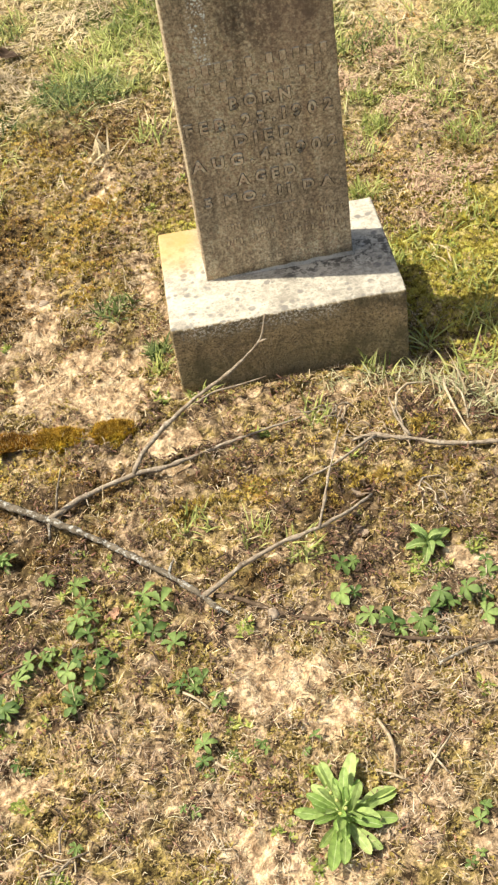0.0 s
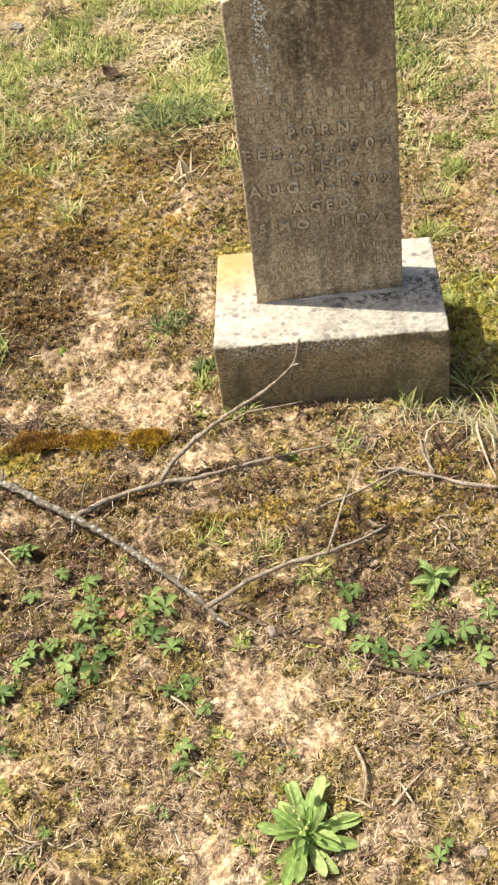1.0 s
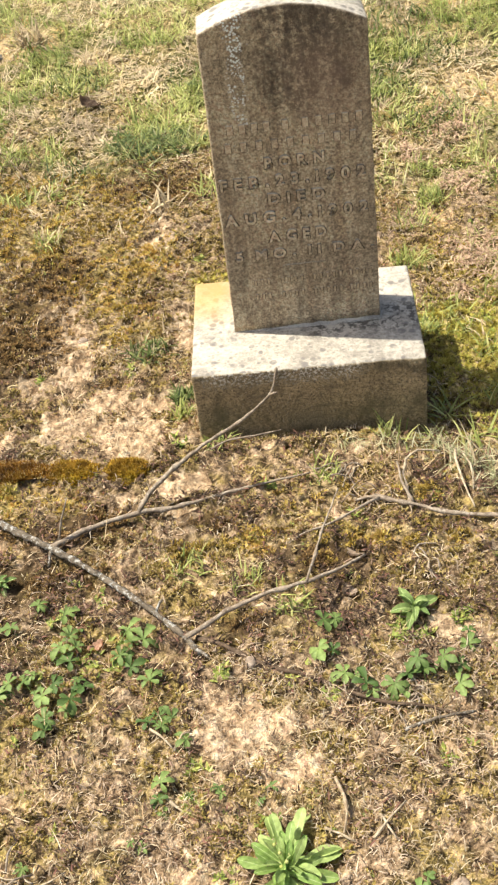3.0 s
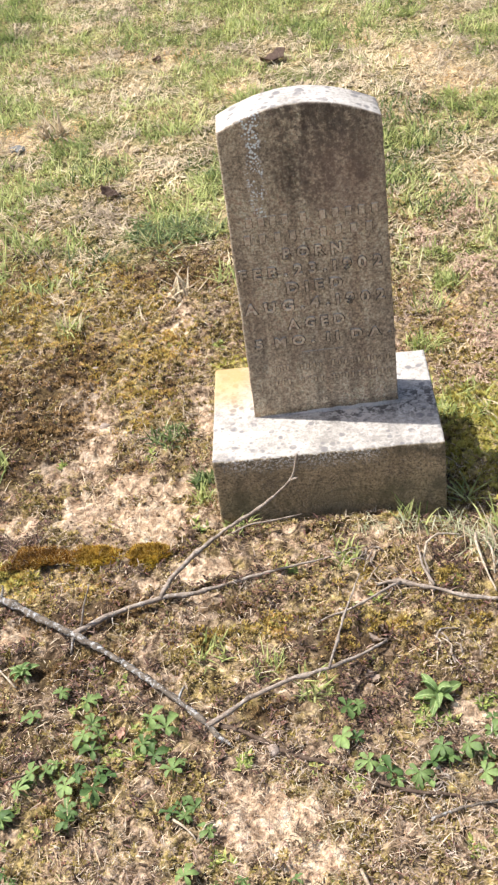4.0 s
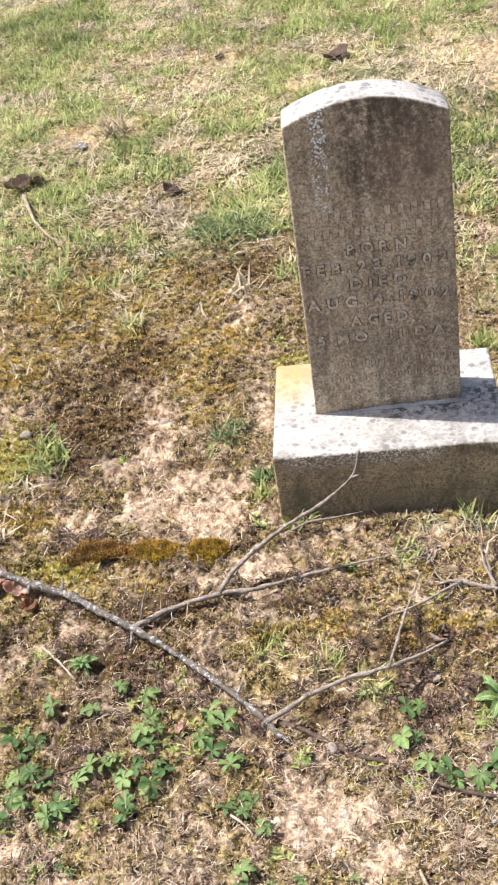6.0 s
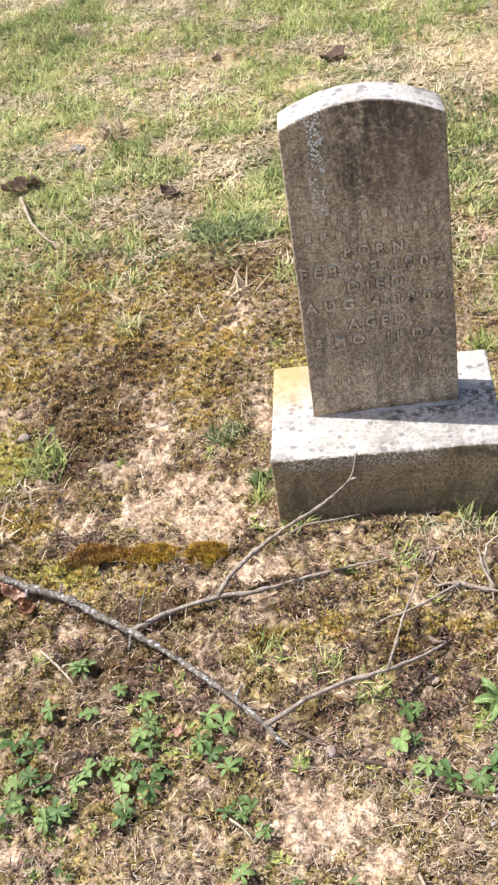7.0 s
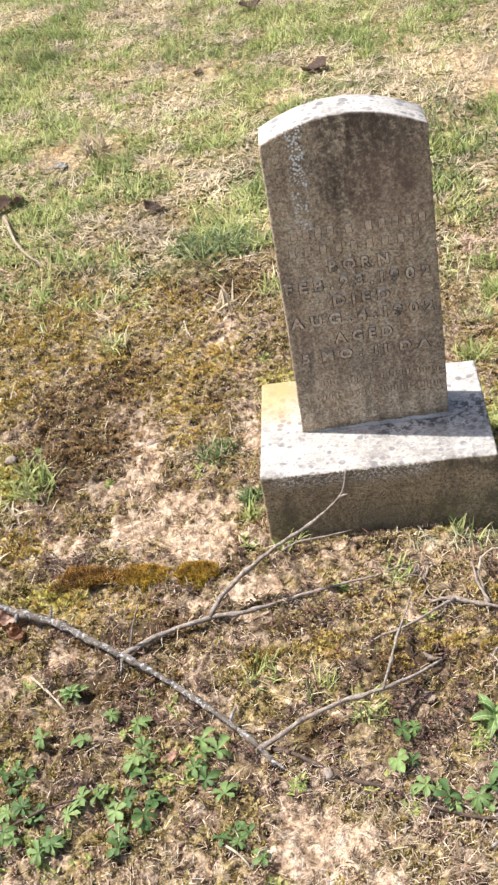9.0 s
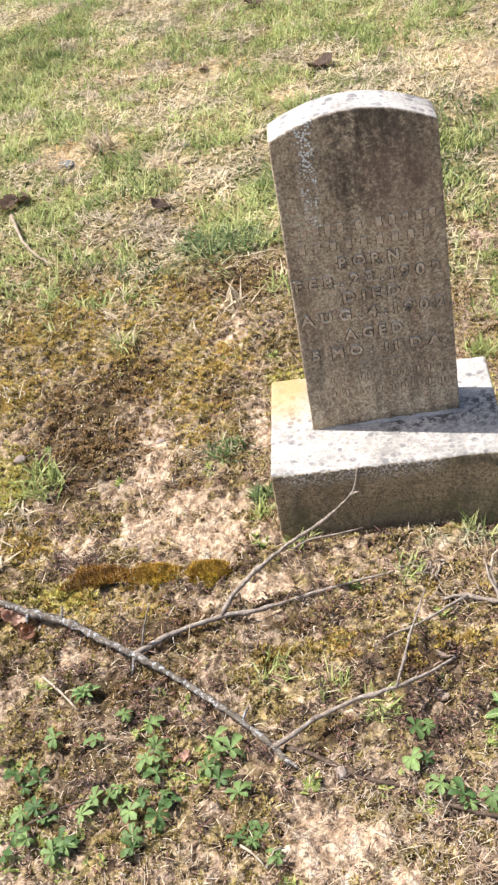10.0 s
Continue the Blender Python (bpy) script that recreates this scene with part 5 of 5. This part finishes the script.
def build_tufts():
    green = [(-0.755, 0.235, 110, 0.065, 0.0055, 0.055), (-0.842, 1.238, 60, 0.11, 0.004, 0.08),
             (-0.262, 0.07, 50, 0.035, 0.0045, 0.022), (0.16, -0.03, 36, 0.06, 0.003, 0.05), (-0.138, -0.41, 40, 0.04, 0.0028, 0.035),
             (-0.204, 0.956, 40, 0.09, 0.004, 0.05), (0.02, -0.15, 40, 0.05, 0.004, 0.03), (-0.19, -0.035, 30, 0.04, 0.0045, 0.025), (-0.24, -0.36, 40, 0.04, 0.004, 0.035),
             (-0.06, -0.46, 46, 0.04, 0.004, 0.035), (0.285, 0.40, 40, 0.035, 0.0035, 0.05), (0.27, 0.62, 50, 0.045, 0.0035, 0.06), (-0.637, 0.778, 40, 0.07, 0.0036, 0.035), (0.33, 0.36, 90, 0.045, 0.0036, 0.06), (0.42, 0.22, 80, 0.045, 0.0036, 0.06), (0.47, 0.46, 80, 0.05, 0.0036, 0.07), (0.40, 0.07, 60, 0.05, 0.0034, 0.05), (0.46, 0.64, 60, 0.04, 0.0036, 0.07), (0.30, 0.80, 60, 0.045, 0.004, 0.05), (0.5, 0.2, 60, 0.04, 0.0035, 0.06), (0.27, 0.33, 70, 0.04, 0.004, 0.03), (0.56, 0.36, 90, 0.05, 0.004, 0.08), (0.345, 0.90, 110, 0.055, 0.004, 0.04), (0.257, 0.60, 70, 0.05, 0.004, 0.03), (0.575, 0.80, 160, 0.05, 0.004, 0.07), (0.34, 1.05, 70, 0.05, 0.004, 0.04), (0.55, 0.98, 90, 0.05, 0.004, 0.06)]
    for k, s in enumerate(green):
        tuft(*s, GRASS, "grass_tuft", "tuft of thin green grass blades on the soil", "grass", 100 + k)
    # broad, arching blades that lie over beside the base, and pale fine grass along its foot
    for k, s in enumerate([(0.275, 0.03, 16, 0.085, 0.0042, 0.02), (0.33, -0.07, 14, 0.09, 0.0045, 0.04), (0.245, -0.04, 14, 0.065, 0.0036, 0.03), (0.38, -0.05, 14, 0.09, 0.0045, 0.05)]):
        tuft(*s, GRASS, "grass_tuft", "tuft of broad arching green blades beside the base", "grass", 300 + k, (0.3, 0.8))
    for k, s in enumerate([(0.07, -0.06, 40, 0.03, 0.0026, 0.03), (0.215, -0.08, 70, 0.042, 0.0028, 0.04), (0.315, -0.195, 90, 0.05, 0.0028, 0.05), (0.14, -0.07, 55, 0.034, 0.0026, 0.03), (0.27, -0.14, 50, 0.07, 0.003, 0.04)]):
        tuft(*s, PALEGRASS, "pale_grass_tuft", "tuft of fine grey-green grass at the base's foot", "grass", 320 + k, (0.2, 0.9))
    # the first four clumps darken the lawn in place of a shade band
    for k, s in enumerate([(0.42, 1.32, 130, 0.06, 0.005, 0.11), (0.30, 1.55, 140, 0.06, 0.005, 0.12), (0.46, 1.75, 140, 0.06, 0.005, 0.12),
                           (0.36, 2.0, 120, 0.06, 0.005, 0.12), (-0.345, 0.285, 120, 0.035, 0.006, 0.045), (-0.264, 0.12, 80, 0.04, 0.006, 0.024), (-0.62, 1.15, 70, 0.05, 0.0045, 0.07), (-0.66, 1.75, 90, 0.06, 0.005, 0.1), (-0.25, 1.7, 90, 0.05, 0.005, 0.11)]):
        tuft(*s, DARKGRASS, "dark_grass_tuft", "dense clump of dark green grass", "grass", 340 + k, (0.1, 0.8))
    for k, s in enumerate([(-0.43, 1.275, 260, 0.075, 0.0045, 0.085), (-0.32, 1.265, 190, 0.07, 0.0042, 0.075), (-0.40, 1.20, 60, 0.07, 0.0042, 0.08)]):
        tuft(*s, DARKGRASS, "dark_grass_tuft", "flopped clump of dark green grass on the lawn's edge", "grass", 380 + k, (0.45, 0.95))
    for k, s in enumerate([(-0.86, 2.13, 150, 0.09, 0.008, 0.05), (-0.345, 0.91, 34, 0.085, 0.0065, 0.045), (-0.63, 0.80, 22, 0.06, 0.006, 0.03), (-0.86, 0.03, 40, 0.06, 0.005, 0.06), (-0.80, 0.12, 30, 0.05, 0.005, 0.05), (0.335, -0.165, 10, 0.09, 0.005, 0.04)]):
        tuft(*s, STRAW, "bleached_grass_tuft", "clump of bleached cream-white dead grass", "grass", 360 + k, (0.15, 0.9))
    dry = [(0.02, -0.06, 14, 0.035, 0.003, 0.03), (0.19, -0.14, 24, 0.04, 0.0030, 0.04), (0.12, -0.12, 40, 0.034, 0.0024, 0.04),
           (0.27, -0.15, 24, 0.07, 0.003, 0.05), (0.10, -0.72, 50, 0.04, 0.0022, 0.06), (0.00, -0.70, 40, 0.035, 0.0022, 0.05), (-0.36, -0.055, 160, 0.022, 0.0016, 0.05), (-0.42, 0.03, 120, 0.026, 0.0018, 0.09), (-0.35, 0.05, 120, 0.026, 0.0018, 0.09), (-0.50, 0.25, 90, 0.024, 0.0018, 0.06), (-0.50, 0.14, 30, 0.05, 0.003, 0.04),
           (-0.83, -0.02, 24, 0.08, 0.0055, 0.04), (0.10, -0.22, 50, 0.04, 0.0026, 0.05), (-0.47, -1.0, 26, 0.05, 0.005, 0.035)]
    for k, s in enumerate(dry):
        tuft(*s, THATCH, "dry_grass_tuft", "tuft of bleached dry grass on the soil", "grass", 200 + k, (0.3, 0.95))


def build_cover():
    rng = np.random.RandomState(5)
    lo, hi = (-1.15, -1.15), (0.75, 1.7)

    def open_soil(x, y):
        rim = np.clip((0.95 - np.abs(x + 0.2) + 0.25 * fbm(x, y, 4.0, 72, 3)) / 0.2, 0, 1) * np.clip((y + 1.2 + 0.1 * fbm(x, y, 4.0, 73, 3)) / 0.1, 0, 1)
        return rim * (1 - patches(x, y, BARE, 0.8)) * (1 - 0.85 * lawn_at(x, y))

    # moss: little cushions with dark gaps between them
    def moss_chance(x, y):
        near = np.clip(0.72 - 0.5 * (x + 0.2) + np.clip((y + 0.8) / 0.4, 0, 1), 0.45, 1.0)
        return near * open_soil(x, y) * np.clip(0.5 + 1.9 * fbm(x, y, 11.0, 50, 4), 0.06, 1.0) * (1 - 0.8 * patches(x, y, DULL, 0.7)) * (1 - 0.9 * patches(x, y, VIVID)) * (1 - 0.75 * patches(x, y, OLIVE))
    def gaps(x, y, seed):
        return np.clip(0.72 + 3.0 * fbm(x, y, 38.0, seed, 2), np.clip(0.9 * (y - 0.15), 0.03, 0.45), 1.0)

    x, y = scatter(rng, 170000, lo, hi, lambda x, y: moss_chance(x, y) * gaps(x, y, 91))
    cushion_moss("moss", MOSSM, "olive and tan moss growing over the soil", rng, x, y, tone_at(rng, x, y, 13.0, 55, 0.45, 0.25), 0.0044, 0.0056)
    x, y = scatter(rng, 70000, (-1.15, -0.6), (0.75, 1.5), lambda x, y: patches(x, y, VIVID) * np.clip(0.8 + fbm(x, y, 14.0, 52, 4), 0.2, 1))
    cushion_moss("yellow_moss", VIVIDMOSS, "thick yellow-green moss carpet", rng, x, y, tone_at(rng, x, y, 12.0, 57, 0.5, 0.22), 0.0055, 0.0075)
    x, y = scatter(rng, 190000, (-1.15, -0.6), (0.75, 1.5), lambda x, y: patches(x, y, OLIVE) * np.clip(0.55 + 1.5 * fbm(x, y, 15.0, 56, 4), 0.10, 1) * gaps(x, y, 92))
    cushion_moss("olive_moss", OLIVEMOSS, "olive-brown moss with dark gaps", rng, x, y, tone_at(rng, x, y, 10.0, 58, 0.65, 0.23), 0.0044, 0.0058)
    x, y = scatter(rng, 130000, (-1.15, -0.6), (0.75, 1.3), lambda x, y: patches(x, y, DULL, 0.7) * np.clip(0.6 + 1.3 * fbm(x, y, 18.0, 59, 4), 0.12, 1) * gaps(x, y, 93))
    cushion_moss("withered_moss", DULLMOSS, "dark brown withered moss on the soil", rng, x, y, tone_at(rng, x, y, 14.0, 54, 0.4, 0.25), 0.0044, 0.0056)
    # curly crumbled litter over everything
    x, y = scatter(rng, 105000, lo, (0.75, 1.2), lambda x, y: (0.55 + 0.45 * np.clip((-0.45 - y) / 0.2, 0, 1)) * np.clip(open_soil(x, y) + 0.25, 0, 1) * np.clip(0.45 + 2.0 * fbm(x, y, 8.0, 66, 3), 0.06, 1) * (1 - 0.8 * patches(x, y, VIVID)) * (1 - 0.55 * patches(x, y, OLIVE)) * (1 - 0.8 * patches(x, y, DULL, 0.7)))
    n = len(x)
    stuff("crumbled_litter", LITTER, "curly tan and pinkish plant crumbs on moss", "litter",
          [blades(rng, x, y, rng.gamma(3.0, 0.0027, n) + 0.003, rng.uniform(0.0009, 0.0021, n), rng.uniform(0.2, 0.95, n), rng.uniform(0, 1.1, n), 3, rng.uniform(0.002, 0.009, n))])
    # short dry litter lying about
    x, y = scatter(rng, 30000, lo, hi, lambda x, y: (1 - 0.7 * patches(x, y, LUSH)) * (1 - 0.8 * patches(x, y, DULL, 0.7)) * np.clip(open_soil(x, y) + 0.2 + 0.6 * patches(x, y, BARE) * (y > -0.2), 0, 1) * np.clip(0.5 + 1.4 * fbm(x, y, 9.0, 61, 3), 0.1, 1))
    n = len(x)
    stuff("dry_litter", THATCH, "short straw-coloured grass litter", "litter",
          [blades(rng, x, y, rng.gamma(1.6, 0.007, n) + 0.004, rng.uniform(0.0008, 0.0019, n), rng.uniform(0.45, 1.0, n), rng.uniform(0, 0.6, n), 3, 0.004)])
    # dark red-brown crumbs in the moss hollows, dense enough to stand in for shade there
    x, y = scatter(rng, 210000, lo, (0.75, 1.25), lambda x, y: np.clip(0.26 + dark_soil_shade_at(x, y), 0, 1) * np.clip(3.6 * fbm(x, y, 32.0, 97, 3) - 0.1, 0, 1) * np.clip(1 - (y - 0.05) / 0.25, 0.12, 1) * (1 - patches(x, y, BARE, 0.8)) * (1 - 0.8 * patches(x, y, VIVID)))
    n = len(x)
    stuff("shade_crumbs", DARKLITTER, "dark red-brown crumbs, thickened to stand in for hollow shade", "litter",
          [blades(rng, x, y, rng.gamma(3.0, 0.0024, n) + 0.003, rng.uniform(0.0016, 0.0036, n), rng.uniform(0.5, 0.98, n), rng.uniform(0, 0.9, n), 3, rng.uniform(0.003, 0.009, n))])
    # pinkish crumbs on the thin ground beside the stone
    x, y = scatter(rng, 60000, (0.2, 0.3), (0.9, 1.7), lambda x, y: patches(x, y, PINKISH, 0.8) * np.clip(0.6 + 1.6 * fbm(x, y, 20.0, 98, 3), 0.05, 1))
    n = len(x)
    stuff("tan_litter", PINKLITTER, "pinkish tan crumbled plants on thin ground", "litter",
          [blades(rng, x, y, rng.gamma(3.0, 0.003, n) + 0.004, rng.uniform(0.0018, 0.004, n), rng.uniform(0.4, 0.98, n), rng.uniform(0, 0.9, n), 3, rng.uniform(0.006, 0.02, n))])
    # crumbs of soil
    x, y = scatter(rng, 26000, lo, (0.75, 1.0), lambda x, y: 0.25 + 0.75 * patches(x, y, BARE))
    n = len(x)
    r = rng.gamma(2.0, 0.0007, n) + 0.0006
    corner = np.array([(1, 0, -0.2), (-0.5, 0.85, -0.2), (-0.5, -0.85, -0.2), (0.1, 0.1, 0.9)])
    turn = rng.uniform(0, 6.28, n)
    c, s = np.cos(turn)[:, None], np.sin(turn)[:, None]
    v = np.stack([x[:, None] + r[:, None] * (corner[:, 0] * c - corner[:, 1] * s), y[:, None] + r[:, None] * (corner[:, 0] * s + corner[:, 1] * c),
                  (height_at(x, y)[:, None] + r[:, None] * corner[:, 2])], 2).reshape(-1, 3)
    base = np.arange(n)[:, None] * 4
    f = [q for t in ((0, 1, 3), (1, 2, 3), (2, 0, 3)) for q in (base + np.array(t)).tolist()]
    stuff("soil_crumbs", GRAVEL, "sandy crumbs and grit", "grit", [(v, f)])
    # tiny seedlings
    x, y = scatter(rng, 2600, lo, hi, lambda x, y: open_soil(x, y) * np.clip(1.0 - (y + 0.5) / 0.3, 0.06, 0.7) * np.clip(0.35 + 2.0 * fbm(x, y, 6.0, 90, 3), 0.06, 1))
    per = rng.randint(2, 11, len(x))
    x, y = np.repeat(x, per), np.repeat(y, per)
    x, y = x + rng.normal(0, 0.009, len(x)), y + rng.normal(0, 0.009, len(x))
    k = 6
    n = len(x) * k
    x, y = np.repeat(x, k) + rng.normal(0, 0.0020, n), np.repeat(y, k) + rng.normal(0, 0.0020, n)
    ok = off_plinth(x, y)
    x, y = x[ok], y[ok]
    n = len(x)
    stuff("seedlings", SPROUT, "tiny fresh green seedlings", "weed",
          [blades(rng, x, y, rng.uniform(0.006, 0.015, n), rng.uniform(0.0035, 0.007, n), rng.uniform(0.35, 0.8, n), rng.uniform(0, 0.4, n), 3)])
    # lawn behind the stone
    far_lo, far_hi = (-2.2, 0.1), (1.2, 5.0)

    def lawn(x, y):
        return lawn_at(x, y) * (1 - 0.75 * patches(x, y, STRAWY)) * (1 - 0.8 * patches(x, y, PINKISH, 0.8))
    def clumped(count, per, spread, chance):
        """Points gathered in tufts whose blades lean one way."""
        x, y = scatter(rng, count, far_lo, far_hi, chance)
        n = len(x) * per
        way = np.repeat(rng.uniform(0, 2 * math.pi, len(x)), per) + rng.normal(0, 0.7, n)
        x, y = np.repeat(x, per) + rng.normal(0, spread, n), np.repeat(y, per) + rng.normal(0, spread, n)
        k = off_plinth(x, y)
        return x[k], y[k], way[k], np.clip(tone_at(rng, x[k], y[k], 5.0, 37, 0.95, 0.0) + lawn_tone(x[k], y[k]), 0, 1) * 0.75 + 0.25 * np.repeat(rng.uniform(0, 1, len(k) // per), per)[k]

    def lawn_tone(x, y):
        """Fresh green drifts and greyer, strawy ones."""
        bias = np.zeros_like(x)
        for cx, cy, r, d in ((0.3, 3.1, 0.55, -0.22), (-1.15, 3.2, 0.35, -0.2), (-0.85, 1.45, 0.3, -0.15), (-0.35, 1.95, 0.3, -0.12), (-1.2, 2.7, 0.25, 0.22), (-0.3, 1.55, 0.16, 0.2), (0.5, 1.7, 0.3, 0.1), (0.58, 0.85, 0.14, -0.2)):
            bias += d * np.exp(-((x - cx) ** 2 + (y - cy) ** 2) / r ** 2)
        return bias

    def green_chance(x, y):
        return lawn(x, y) * np.clip(0.42 + 2.3 * fbm(x, y, 5.0, 33, 4), 0.03, 1)

    x, y, way, tone = clumped(10300, 15, 0.016, green_chance)
    n = len(x)
    coarse = blades(rng, x, y, rng.gamma(4.0, 0.007, n) + 0.012, rng.uniform(0.0028, 0.0056, n), rng.uniform(0.2, 0.95, n), rng.uniform(0.0, 0.6, n), 3, 0.0, way)
    x, y = scatter(rng, 60000, far_lo, far_hi, green_chance)
    n = len(x)
    fine = blades(rng, x, y, rng.gamma(3.0, 0.010, n) + 0.010, rng.uniform(0.0016, 0.003, n), rng.uniform(0.1, 0.85, n), rng.uniform(0.0, 0.6, n), 3)
    stuff("lawn_grass", GRASS, "thin spring lawn of fresh green blades", "grass", [coarse, fine], [tone, np.clip(tone_at(rng, x, y, 5.0, 37, 0.95, 0.2) + lawn_tone(x, y), 0, 1)])

    def dead_chance(x, y):
        return np.clip(lawn_at(x, y) + 0.02, 0, 1) * (1 - 0.75 * patches(x, y, PINKISH, 0.8)) * np.clip(0.42 - 2.0 * fbm(x, y, 5.0, 33, 4) + 0.6 * patches(x, y, STRAWY), 0.15, 1)

    x, y, way, tone = clumped(8400, 14, 0.017, dead_chance)
    n = len(x)
    coarse = blades(rng, x, y, rng.gamma(4.0, 0.0055, n) + 0.010, rng.uniform(0.0024, 0.005, n), rng.uniform(0.4, 0.98, n), rng.uniform(0.0, 0.9, n), 3, 0.004, way)
    x, y = scatter(rng, 60000, far_lo, far_hi, dead_chance)
    n = len(x)
    fine = blades(rng, x, y, rng.gamma(3.0, 0.007, n) + 0.008, rng.uniform(0.0014, 0.003, n), rng.uniform(0.5, 0.98, n), rng.uniform(0.0, 0.9, n), 3, 0.003)
    stuff("dead_grass", STRAW, "bleached dead grass matted in the lawn", "grass", [coarse, fine], [tone, np.clip(tone_at(rng, x, y, 5.0, 37, 0.95, 0.2) + lawn_tone(x, y), 0, 1)])

    # tawny crumbs on the thin spots of the lawn
    x, y = scatter(rng, 130000, far_lo, far_hi, lambda x, y: patches(x, y, STRAWY, 0.8) * np.clip(0.4 + 1.5 * fbm(x, y, 12.0, 35, 3), 0.05, 1))
    n = len(x)
    stuff("tawny_litter", OCHRELITTER, "orange-tan crumbled grass on thin lawn spots", "litter",
          [blades(rng, x, y, rng.uniform(0.008, 0.022, n), rng.uniform(0.002, 0.0045, n), rng.uniform(0.4, 1.0, n), rng.uniform(0, 0.6, n), 2, 0.004)])
    # sparser grass and moss all round, out of the camera's way
    x, y = rng.uniform(-5, 5, 60000), rng.uniform(-5, 7, 60000)
    r = np.hypot(x + 0.2, y - 0.8)
    inside = (x > far_lo[0]) & (x < far_hi[0]) & (y > -1.4) & (y < far_hi[1])
    ok = ~inside & (np.hypot(x + 0.1, y + 1.65) > 0.25) & (rng.uniform(0, 1, len(x)) < np.clip(0.3 + 1.6 * fbm(x, y, 3.0, 36, 4), 0.05, 1) * np.clip((5.5 - r) / 3, 0, 1))
    x, y = x[ok], y[ok]
    n = len(x)
    stuff("outer_grass", GRASS, "sparse grass round the plot", "grass",
          [blades(rng, x, y, rng.gamma(4.0, 0.012, n) + 0.012, rng.uniform(0.003, 0.007, n), rng.uniform(0.2, 0.9, n), rng.uniform(0.0, 0.6, n), 3)])


# ---- unseen tree, added so that its boughs shade the ground ----
def above(x, y, z):
    """The point at height z whose shadow falls at x, y."""
    return Vector((x, y, 0)) + SUN_WAY * (z / SUN_WAY.z)


def build_tree():
    t = thing("unseen_shade_tree", (-6.2, 3.2, 0), "unseen leafless grey tree added to shade the plot", "tree")
    root = Vector((6.2, -3.2, 0))
    rng = random.Random(44)
    tube("trunk", [(0, 0, -0.1), (0.05, 0.03, 1.6), (-0.04, 0.06, 3.2), (0.06, -0.02, 4.6), (0.0, 0.1, 6.4), (0.1, 0.0, 8.0)], 0.19, 0.05, TREEBARK, t, sides=12, knots=0.05, seed=50)
    boughs = [([(-3.4, 1.35, 4.7), (-2.9, 0.86, 4.5), (-2.5, 0.62, 4.35), (-2.2, 0.44, 4.2)], 3.9, 0.018, (-2.4, 0.5, 4.2, 0.27, 16)),
              ([(-2.2, 3.7, 5.4), (-1.65, 3.45, 5.3), (-1.45, 3.5, 5.2)], 5.0, 0.03, (-1.5, 3.4, 5.3, 0.3, 26))]
    for k, (shade, z0, r, (cx, cy, cz, spread, count)) in enumerate(boughs):
        pts = [Vector((0.02, 0.02, z0))] + [above(*p) + root for p in shade]
        bough = tube("bough", pts, r * 1.6, 0.012, TREEBARK, t, sides=9, knots=0.08, seed=60 + k)
        verts, faces = [], []
        hub = above(cx, cy, cz) + root
        for _ in range(count):
            a = hub + Vector((rng.gauss(0, 0.5), rng.gauss(0, 0.5), rng.gauss(0, 0.3))) * spread
            way = Vector((rng.gauss(0.5, 0.8), rng.gauss(-0.3, 0.8), rng.gauss(0.2, 0.5))).normalized()
            b = a + way * rng.uniform(0.12, 0.34)
            side = way.cross(Vector((0, 0, 1))).normalized()
            up = side.cross(way)
            r0 = rng.uniform(0.004, 0.011)
            at = len(verts)
            for p, rr in ((a, r0), (b, r0 * 0.4)):
                verts += [tuple(p + (side * math.cos(q) + up * math.sin(q)) * rr) for q in (0, 1.57, 3.14, 4.71)]
            faces += [(at + q, at + (q + 1) % 4, at + 4 + (q + 1) % 4, at + 4 + q) for q in range(4)]
        me = bpy.data.meshes.new("twig_spray")
        me.from_pydata(verts, [], faces)
        tagged(put("twig_spray", me, TREEBARK, bough), kind="stuff")


build_ground()
build_headstone()
build_branches()
build_rosettes()
build_palmate_plants()
build_moss_cushions()
build_dead_leaves()
build_pebbles()
build_tufts()
build_tree()
build_cover()
